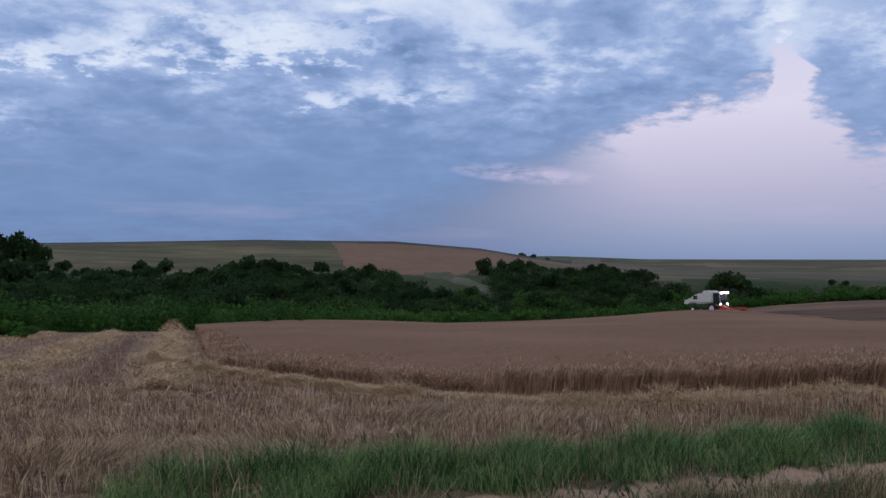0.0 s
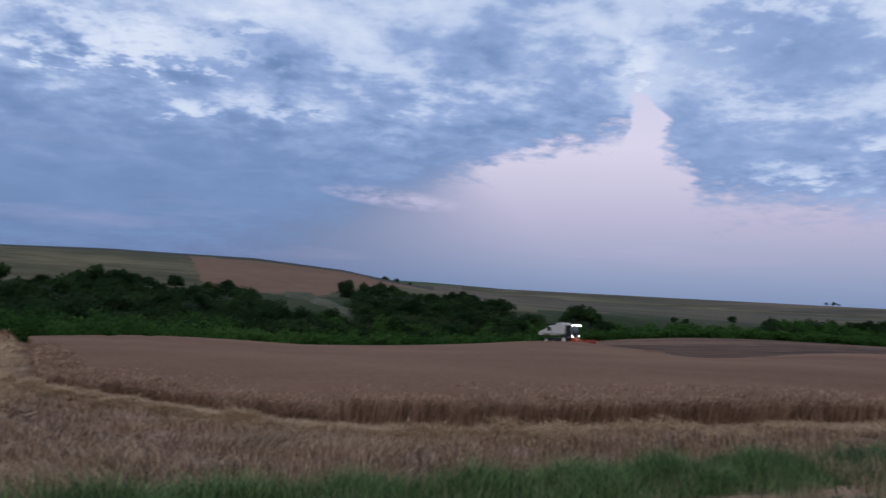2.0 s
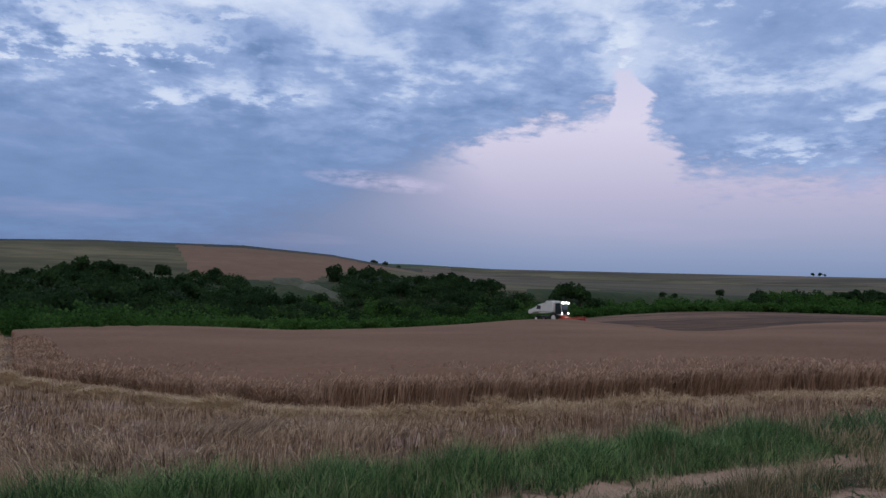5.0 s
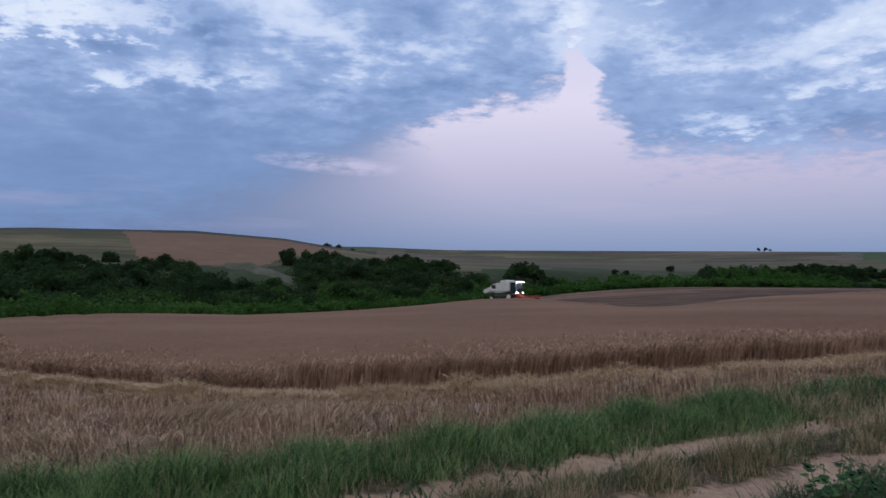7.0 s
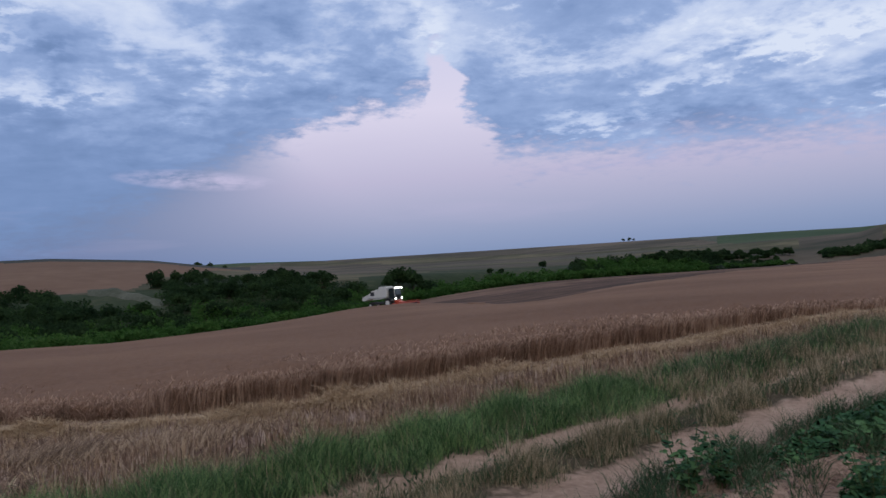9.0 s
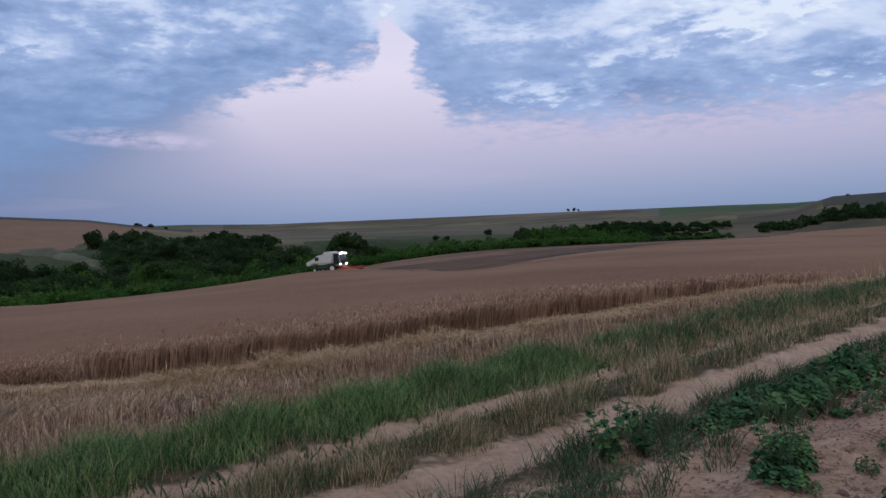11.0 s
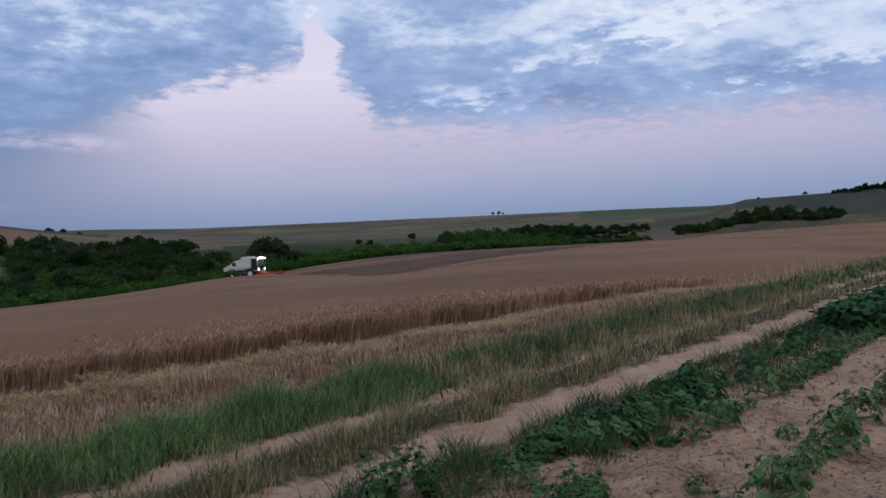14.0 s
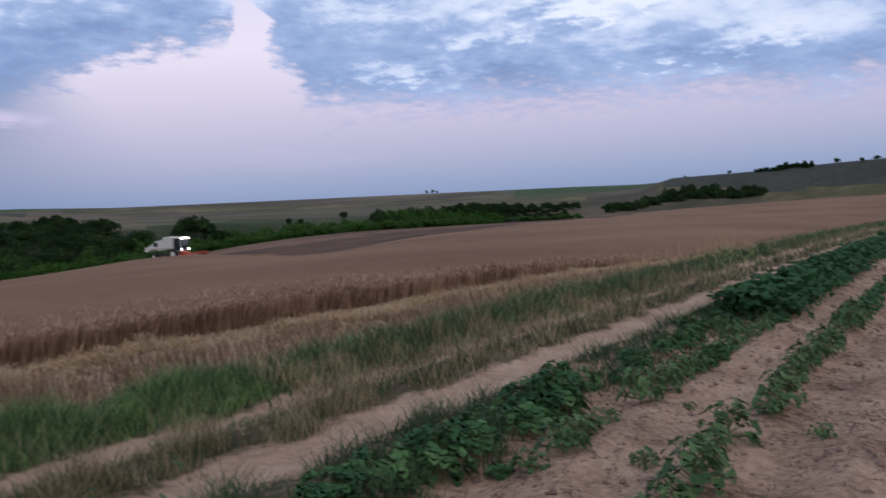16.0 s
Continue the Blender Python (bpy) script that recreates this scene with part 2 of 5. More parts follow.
M = {
    "soil": material("dry_clay_soil", [(0.3, (0.17, 0.105, 0.085)), (0.5, (0.30, 0.20, 0.165)), (0.7, (0.40, 0.28, 0.235))], (1.2, 14), 0.95, 0.9, spec=0.1),
    "wheat": material("ripe_wheat_canopy", [(0.3, (0.146, 0.078, 0.049)), (0.5, (0.222, 0.127, 0.081)), (0.7, (0.288, 0.172, 0.109))], (0.05, 7), 0.95, 1.0, spec=0.1),
    "tussock_dark": material("weathered_brown_stubble", [(0.22, (0.07, 0.042, 0.032)), (0.5, (0.21, 0.13, 0.092)), (0.78, (0.44, 0.31, 0.225))], (0.9, 2.5), 0.85, island=0.75, translucent=0.1),
    "tussock_pale": material("bleached_pink_stubble", [(0.25, (0.20, 0.132, 0.105)), (0.5, (0.36, 0.255, 0.205)), (0.78, (0.64, 0.50, 0.42))], (0.9, 2.5), 0.85, island=0.8, translucent=0.1),
    "plough": material("dark_ploughed_soil", [(0.42, (0.06, 0.037, 0.026)), (0.5, (0.112, 0.066, 0.044)), (0.57, (0.21, 0.125, 0.082))], (0.045, 0.4), 0.95, 0.6, spec=0.1, stretch=(0.3, 1.2, 1)),
    "valley": material("rough_valley_grass", [(0.35, (0.024, 0.04, 0.017)), (0.5, (0.040, 0.054, 0.026)), (0.62, (0.066, 0.072, 0.038))], (0.05, 0.4), 0.95, 0.6, spec=0.1),
    "slope": material("olive_pasture", [(0.35, (0.048, 0.050, 0.027)), (0.5, (0.092, 0.085, 0.047)), (0.62, (0.165, 0.14, 0.08))], (0.022, 0.12), 0.95, 0.4, spec=0.1, stretch=(0.5, 1, 1)),
    "hill_brown": material("distant_ripe_field", [(0.35, (0.15, 0.09, 0.058)), (0.5, (0.185, 0.112, 0.073)), (0.65, (0.222, 0.14, 0.092))], (0.012, 0.15), 0.95, 0.3, spec=0.1),
    "hill_green": material("distant_green_field", [(0.35, (0.04, 0.068, 0.032)), (0.5, (0.052, 0.084, 0.04)), (0.65, (0.08, 0.1, 0.052))], (0.012, 0.3), 0.95, 0.3, spec=0.1),
    "far": material("distant_fallow", [(0.38, (0.052, 0.053, 0.036)), (0.5, (0.10, 0.083, 0.06)), (0.6, (0.155, 0.122, 0.088))], (0.014, 0.06), 0.95, 0.3, spec=0.1, stretch=(0.4, 1.6, 1)),
    "ridge": material("dark_ridge_scrub", [(0.35, (0.038, 0.043, 0.036)), (0.5, (0.052, 0.056, 0.047)), (0.65, (0.07, 0.072, 0.06))], (0.02, 0.3), 0.95, 0.4, spec=0.1),
    "pale": material("pale_chalk_bank", [(0.35, (0.058, 0.068, 0.046)), (0.5, (0.092, 0.10, 0.072)), (0.65, (0.14, 0.14, 0.108))], (0.1, 1.2), 0.95, 0.6, spec=0.1),
    "grass": material("lush_verge_grass", [(0.30, (0.022, 0.062, 0.025)), (0.5, (0.088, 0.195, 0.068)), (0.72, (0.27, 0.40, 0.15))], (0.7, 3), 0.7, island=0.85, translucent=0.25),
    "dry_grass": material("seeding_dry_grass", [(0.22, (0.06, 0.075, 0.032)), (0.5, (0.25, 0.203, 0.122)), (0.78, (0.55, 0.435, 0.29))], (0.8, 3), 0.8, island=0.7, translucent=0.2),
    "weed": material("grey_green_weed", [(0.25, (0.0269, 0.0572, 0.026)), (0.5, (0.0472, 0.093, 0.0407)), (0.75, (0.0945, 0.149, 0.0738))], (0.8, 3), 0.8, island=0.5, translucent=0.2),
    "straw": material("cut_straw", [(0.22, (0.12, 0.069, 0.048)), (0.5, (0.255, 0.16, 0.11)), (0.80, (0.54, 0.40, 0.29))], (0.9, 2.2), 0.8, island=0.7, translucent=0.1),
    "lodged": material("bent_brown_straw", [(0.22, (0.11, 0.066, 0.04)), (0.5, (0.26, 0.17, 0.106)), (0.80, (0.56, 0.41, 0.26))], (0.8, 2.5), 0.8, island=0.7, translucent=0.1),
    "swath": material("loose_straw_swath", [(0.25, (0.287, 0.184, 0.0972)), (0.5, (0.451, 0.306, 0.176)), (0.75, (0.613, 0.469, 0.293))], (0.5, 3), 0.75, island=0.6, translucent=0.1),
    "stalk": material("wheat_stalk", [(0.25, (0.18, 0.107, 0.07)), (0.5, (0.34, 0.215, 0.147)), (0.75, (0.54, 0.375, 0.265))], (0.4, 3), 0.85, island=0.5, translucent=0.35),
    "bean_leaf": material("dark_bean_leaf", [(0.25, (0.0242, 0.0751, 0.0308)), (0.5, (0.0454, 0.125, 0.0487)), (0.75, (0.106, 0.217, 0.077))], (2.5, 18), 0.75, 0.3, obj_random=0.45, spec=0.2, translucent=0.2),
    "bean_small": material("young_bean_leaf", [(0.25, (0.0337, 0.0886, 0.0306)), (0.5, (0.0618, 0.136, 0.049)), (0.75, (0.112, 0.201, 0.0734))], (2.5, 18), 0.6, 0.25, obj_random=0.5, spec=0.3, translucent=0.2),
    "stem": material("green_stem", [(0.3, (0.07, 0.11, 0.04)), (0.7, (0.13, 0.17, 0.07))], (3, 20), 0.7),
    "bark": material("grey_bark", [(0.3, (0.05, 0.04, 0.03)), (0.7, (0.13, 0.11, 0.09))], (1.5, 9), 0.9, 0.8),
    "leaf_dark": material("dark_tree_foliage", [(0.3, (0.0114, 0.0281, 0.0135)), (0.48, (0.0285, 0.0572, 0.0234)), (0.62, (0.0494, 0.0918, 0.0324)), (0.75, (0.0808, 0.13, 0.045))], (0.13, 0.8), 0.8, island=0.14, spec=0.05, translucent=0.4),
    "leaf_bright": material("bright_shrub_foliage", [(0.25, (0.0235, 0.064, 0.0154)), (0.5, (0.0479, 0.118, 0.0259)), (0.75, (0.0906, 0.171, 0.0452))], (0.12, 1.2), 0.8, island=0.3, spec=0.05, translucent=0.4),
    "leaf_grey": material("grey_willow_foliage", [(0.25, (0.03, 0.052, 0.034)), (0.5, (0.052, 0.078, 0.05)), (0.75, (0.09, 0.118, 0.08))], (0.25, 1.5), 0.8, island=0.4, spec=0.05, translucent=0.15),
}


# ---- ground shape ----
AZ_EDGE = [-180, -60, -35, -17, -8, 0, 8, 15, 22, 30, 38, 45, 55, 70, 180]
D_EDGE = [60, 58, 58, 64, 92, 114, 142, 158, 205, 240, 270, 300, 350, 380, 60]
AZ_HILL = [-180, -60, -35, -26, -13, -3.4, 2.6, 8.6, 14, 30, 38, 45, 49.5, 51.8, 57, 61, 65, 72, 90, 180]
AZ_PLOUGH, D_PLOUGH = [18.5, 22, 27, 32, 38, 45, 52], [150, 118, 108, 110, 124, 182, 285]
E_NEAR = [0.2, 1.2, 1.6, 1.7, 2.05, 1.98, 1.5, 0.5, -0.1, -0.35, -0.2, 0.0, 0.1, 0.72, 0.85, 1.06, 1.2, 1.45, 1.4, 0.2]
E_MID = [0.0, -0.2, -0.2, -0.2, -0.2, -0.25, -0.3, -0.35, -0.55, -0.9, -0.95, -1.15, -1.05, -0.85, -0.6, -0.45, -0.25, 0.0, 0.1, 0.0]
E_FAR = [0.4, 0.8, 0.9, 0.9, 1.0, 1.0, 1.0, 0.93, 0.72, 0.62, 0.56, 0.5, 0.42, 0.5, 0.7, 0.9, 1.0, 1.3, 1.3, 0.4]


def step(a, b, x):
    t = np.clip((x - a) / (b - a), 0, 1)
    return t * t * (3 - 2 * t)


def wave_noise(x, y, scale, seed=0):
    """Cheap smooth noise from a few turned sines, about -1 to 1."""
    r = np.random.RandomState(seed)
    out = 0
    for k in range(6):
        a, f, p = r.uniform(0, 6.28), r.uniform(0.6, 1.8) / scale, r.uniform(0, 6.28)
        out = out + np.sin((x * np.cos(a) + y * np.sin(a)) * f * 6.28 + p)
    return out / 3.0


def field(x, y):
    x, y = np.clip(x, -60, 210), np.clip(y, -30, 260)
    fx, fy = np.clip(x, 0, 170), np.clip(y, 0, 170)
    z = 0.207 - 0.0034 * x - 0.046 * y - 1.35e-4 * fy * fy + 5.75e-4 * fx * fy - 3.5e-4 * fx * fx * (fy > 0) + 0.010 * np.clip(y - 170, 0, 90)
    d, a = np.hypot(x, y), np.degrees(np.arctan2(x, y))
    return z - 1.3 * np.exp(-((a - 28) / 5.5) ** 2 - ((d - 112) / 34) ** 2) + 0.5 * np.exp(-((a - 17) / 4) ** 2 - ((d - 120) / 30) ** 2) + 0.5 * np.exp(-((a + 8) / 9) ** 2 - ((d - 88) / 35) ** 2) + 0.7 * np.exp(-((a - 29) / 8) ** 2 - ((d - 225) / 55) ** 2)


def terrain(x, y):
    x, y = np.asarray(x, float), np.asarray(y, float)
    d, a = np.hypot(x, y) + 1e-6, np.degrees(np.arctan2(x, y))
    v = N_DIR[0] * x + N_DIR[1] * y
    edge = np.interp(a, AZ_EDGE, D_EDGE)
    k = np.minimum(1, edge / d)
    z = field(x * k, y * k)
    z = z - np.interp(a, [12, 26], [4.5, 1.5]) * step(0, 30, d - edge)
    z1, z2 = 1.6 + 450 * np.tan(np.radians(np.interp(a, AZ_HILL, E_NEAR))), 1.6 + 850 * np.tan(np.radians(np.interp(a, AZ_HILL, E_FAR)))
    dm = np.maximum(245, edge + 50)
    zm = 1.6 + dm * np.tan(np.radians(np.interp(a, AZ_HILL, E_MID)))
    z = z + (zm - z) * step(edge + 18, dm, d)
    z = np.where(d > dm, zm + (z1 - zm) * (1 - (1 - np.clip((d - dm) / (450 - dm), 0, 1)) ** 1.5), z)
    up = step(450, 850, d)
    z = np.where(d > 450, z1 + (z2 - z1) * up - 3.5 * np.sin(math.pi * up), z) - 14 * step(850, 1500, d)
    out = step(0, 40, d - edge)
    z = z + out * (1 - step(205, 250, d)) * (0.9 * wave_noise(x, y, 38, 3) + 0.5 * wave_noise(x, y, 15, 4))
    near = 1 - step(25, 60, d)
    z = z + near * (-0.07 * np.exp(-((v - 3.8) / 0.3) ** 2) - 0.06 * np.exp(-((v - 5.15) / 0.2) ** 2) + 0.07 * np.exp(-((v - 6.1) / 0.5) ** 2))
    z = z + near * (0.012 * wave_noise(x, y, 0.6, 5) + 0.02 * wave_noise(x, y, 1.7, 6) * (v < 3.3))
    rows = near * (v < 3.0) * 0.03 * np.cos((v - 1.16) / 0.72 * 6.283)
    return z + rows


def uv(x, y):
    return E_DIR[0] * x + E_DIR[1] * y, N_DIR[0] * x + N_DIR[1] * y


def xy(u, v):
    return E_DIR[0] * u + N_DIR[0] * v, E_DIR[1] * u + N_DIR[1] * v


def wheat_rim(u):
    """How far from the track the standing wheat begins; it bends away where the corner has been cut."""
    return 11.05 + 0.4 * np.clip(7.4 - u, 0, 50) ** 1.9 - 0.055 * np.clip(u - 8, 0, 14) - 2.5 * step(23, 31, u)


def cut_line(v):
    """The same rim, told the other way: where along the track it lies."""
    return 7.4 - (np.maximum(v - 11.05, 0) / 0.4) ** (1 / 1.9)


def cut_side(u, v):
    """How far the wheat stands up: lower along the side where the corner was cut."""
    return np.where((u < 9) & (v > 12.5), 0.4 + 0.6 * step(0, 7, u - cut_line(v)), 1.0)


def plough_wave(x, y):
    """The uneven rim of the ploughed land."""
    return 5 * wave_noise(x, y, 26, 15) + 3 * wave_noise(x, y, 9, 16)


def in_wheat(x, y):
    u, v = uv(x, y)
    d, a = np.hypot(x, y), np.degrees(np.arctan2(x, y))
    edge = np.interp(a, AZ_EDGE, D_EDGE)
    dark = (a > 18.5) & (a < 52) & (d > np.interp(a, AZ_PLOUGH, D_PLOUGH) + plough_wave(x, y))
    far_lane = (a > 6) & (a < 18.5) & (d > edge - np.interp(a, [6, 13], [4, 24]))
    return (u > 0.55 + 0.051 * v) & (v > wheat_rim(u) + 0.15 * wave_noise(x, y, 2.5, 8)) & (d < edge - 2) & ~dark & ~far_lane & (v > 0)


def near_ground():
    """Clay between the bean rows, dusty wheel ruts, litter on the verge and straw-strewn soil, mixed by the distance from the track."""
    mat = M["soil"].copy()
    mat.name = "track_and_field_soil"
    t = mat.node_tree
    p = t.nodes["Principled BSDF"]
    pos = node(t, "ShaderNodeNewGeometry").outputs["Position"]
    sep = node(t, "ShaderNodeSeparateXYZ")
    t.links.new(pos, sep.inputs[0])
    m = lambda op, a, b=0.0, clamp=False: math_node(t, op, a, b, clamp)
    v = m("ADD", m("MULTIPLY", sep.outputs[0], N_DIR[0]), m("MULTIPLY", sep.outputs[1], N_DIR[1]))
    u = m("ADD", m("MULTIPLY", sep.outputs[0], E_DIR[0]), m("MULTIPLY", sep.outputs[1], E_DIR[1]))
    wob = m("ADD", m("MULTIPLY", m("SUBTRACT", noise_tex(t, pos, 1.6, 4), 0.5), 0.75), m("MULTIPLY", m("SUBTRACT", noise_tex(t, pos, 9, 4), 0.5), 0.35))
    vw = m("ADD", v, wob)

    def above(value, at, soft):
        return m("DIVIDE", m("SUBTRACT", value, at - soft), 2 * soft, True)

    f = m("ADD", m("MULTIPLY", noise_tex(t, pos, 1.3, 4), 0.5), m("MULTIPLY", noise_tex(t, pos, 17, 5, 0.65), 0.5))
    soil = ramp(t, f, [(0.36, (0.13, 0.077, 0.052)), (0.43, (0.31, 0.20, 0.14)), (0.55, (0.475, 0.32, 0.228)), (0.75, (0.61, 0.425, 0.312))])
    dust = ramp(t, f, [(0.32, (0.29, 0.19, 0.135)), (0.5, (0.47, 0.32, 0.232)), (0.7, (0.60, 0.43, 0.32))])
    litter = ramp(t, f, [(0.3, (0.04, 0.034, 0.02)), (0.5, (0.10, 0.078, 0.048)), (0.7, (0.20, 0.15, 0.10))])
    straw = ramp(t, f, [(0.30, (0.075, 0.044, 0.032)), (0.44, (0.18, 0.112, 0.078)), (0.58, (0.30, 0.20, 0.14)), (0.75, (0.45, 0.325, 0.225))])
    col = blend(t, above(vw, 3.2, 0.12), soil, litter)
    rut_a = m("MULTIPLY", above(vw, 3.45, 0.08), m("SUBTRACT", 1.0, above(vw, 4.18, 0.08)))
    rut_b = m("MULTIPLY", above(vw, 4.92, 0.07), m("SUBTRACT", 1.0, above(vw, 5.42, 0.07)))
    col = blend(t, m("MAXIMUM", rut_a, rut_b), col, dust)
    col = blend(t, above(vw, 6.7, 0.25), col, straw)
    col = blend(t, m("MULTIPLY", above(v, 5.4, 0.3), m("SUBTRACT", 1.0, above(m("ADD", u, wob), 0.3, 0.3))), col, straw)
    # wheel tracks that run off over the stubble
    for x0, y0, x1, y1, wide in ((-5.5, 11.5, -15.5, 40.0, 0.3), (-7.6, 12.0, -18.6, 41.0, 0.25), (-2.6, 11.0, -9.5, 24.0, 0.35)):
        length = math.hypot(x1 - x0, y1 - y0)
        nx, ny = (y1 - y0) / length, -(x1 - x0) / length
        off = m("ABSOLUTE", m("ADD", m("SUBTRACT", m("ADD", m("MULTIPLY", sep.outputs[0], nx), m("MULTIPLY", sep.outputs[1], ny)), x0 * nx + y0 * ny), wob))
        on = m("MULTIPLY", m("SUBTRACT", 1.0, above(off, wide, 0.15)), m("MULTIPLY", above(sep.outputs[1], y0, 1.5), m("SUBTRACT", 1.0, above(sep.outputs[1], y1, 3.0))))
        col = blend(t, m("MULTIPLY", on, 0.8), col, (0.11, 0.06, 0.045))
    t.links.new(col, p.inputs["Base Color"])
    return mat


M["near"] = near_ground()
ZONES = ["near", "near", "near", "near", "plough", "valley", "slope", "hill_brown", "hill_green", "far", "pale", "wheat", "ridge"]


def zone(x, y):
    u, v = uv(x, y)
    d, a = np.hypot(x, y), np.degrees(np.arctan2(x, y))
    edge = np.interp(a, AZ_EDGE, D_EDGE)
    w = 0.12 * wave_noise(x, y, 0.9, 9) + 0.08 * wave_noise(x, y, 0.35, 10)
    z = np.full(x.shape, 0)
    z[v > 3.15 + w] = 2
    z[(v > 3.45 + w * 0.7) & (v < 4.2 + w)] = 1
    z[(v > 4.9 + w * 0.8) & (v < 5.42 + w) & (wave_noise(x, y, 3.0, 11) > -0.75)] = 1
    z[(v > 6.9 + 2 * w)] = 3
    z[(v > 5.4) & (u < 0.3 + 4 * w)] = 3
    z[(a > 18.5) & (a < 52) & (d > np.interp(a, AZ_PLOUGH, D_PLOUGH) - 4 + plough_wave(x, y)) & (v > 30)] = 4
    wob = 12 * wave_noise(x, y, 60, 12)
    z[d > edge] = 5
    z[d > np.maximum(edge + 75, 232) + wob] = 6
    hill = d > np.maximum(236, edge + 40) + wob * 0.3
    z[hill & (a < -8.4)] = 6
    z[(d > edge) & (a > 43.5)] = 9
    z[hill & (a >= 9) & (d > 325)] = 9
    z[hill & (a >= -8.4 + (d - 450) * -0.008) & (a < 12) & (d > 236 + 18 * np.maximum(0, a - 1)) & (d < 600)] = 7
    z[(d > np.interp(a, [-35, -13, 6, 12], [392, 384, 372, 410]) + 0.4 * wob) & (d < 700) & (a > -60) & (a < 9)] = 12
    z[(d > 700 + 14 * np.maximum(0, a - 6)) & (a < 18)] = 8
    z[(d > 560) & (a > 41) & (a < 50.5) & (d < 830)] = 8
    z[(np.abs(d - 560 - 30 * np.sin(a * 0.4)) < 14) & (a > 30)] = 10
    z[(d > 380) & (d < 430 + wob) & (a > 18) & (a < 46)] = 6
    band = np.floor(d / 58 + 0.07 * a + 0.3 * wave_noise(x, y, 140, 18)) % 4
    z[hill & (a > 11) & (a < 42) & (d > 330) & (band == 1)] = 6
    strip = np.floor(d / 42 + 0.11 * a + 0.25 * wave_noise(x, y, 120, 17)) % 3
    z[(d > 420) & (a > 50.5)] = 9
    z[(d > 440) & (a > 50.5) & (strip == 1)] = 8
    z[(d > 440) & (a > 50.5) & (strip == 2) & (d > 600)] = 6
    z[(d > 385 + 0.5 * wob) & (d < 700) & (a > 50.8)] = 6
    z[(d > 412 + 0.6 * wob) & (d < 700) & (a > 51.2)] = 12
    z[(d > edge - 16) & (d < edge - 2) & (a > 40.5) & (a < 48)] = 10
    z[(d > 690 + (41 - a) * 45) & (d < 840) & (a > 38.2) & (a < 41)] = 10
    return z


# ---- mesh helpers ----
def mesh_from(name, verts, faces, mats, index=None, smooth=False):
    """A mesh from arrays; every face has the same number of corners."""
    me = bpy.data.meshes.new(name)
    faces = np.asarray(faces, np.int32)
    n, k = faces.shape
    me.vertices.add(len(verts))
    me.vertices.foreach_set("co", np.asarray(verts, np.float32).ravel())
    me.loops.add(n * k)
    me.loops.foreach_set("vertex_index", faces.ravel())
    me.polygons.add(n)
    me.polygons.foreach_set("loop_start", np.arange(n, dtype=np.int32) * k)
    for mat in mats:
        me.materials.append(mat)
    if index is not None:
        me.polygons.foreach_set("material_index", np.asarray(index, np.int32))
    me.polygons.foreach_set("use_smooth", np.full(n, smooth))
    me.update(calc_edges=True)
    me.validate()
    return me


def polar_grid():
    az = np.radians(np.concatenate([np.arange(-180, -42, 4.0), np.arange(-42, 78, 0.2), np.arange(78, 180, 4.0)]))
    rad = np.concatenate([[0.02], np.geomspace(0.4, 4600, 420)])
    A, R = np.meshgrid(az, rad)
    return R * np.sin(A), R * np.cos(A)


GX, GY = polar_grid()
GZ = terrain(GX, GY)


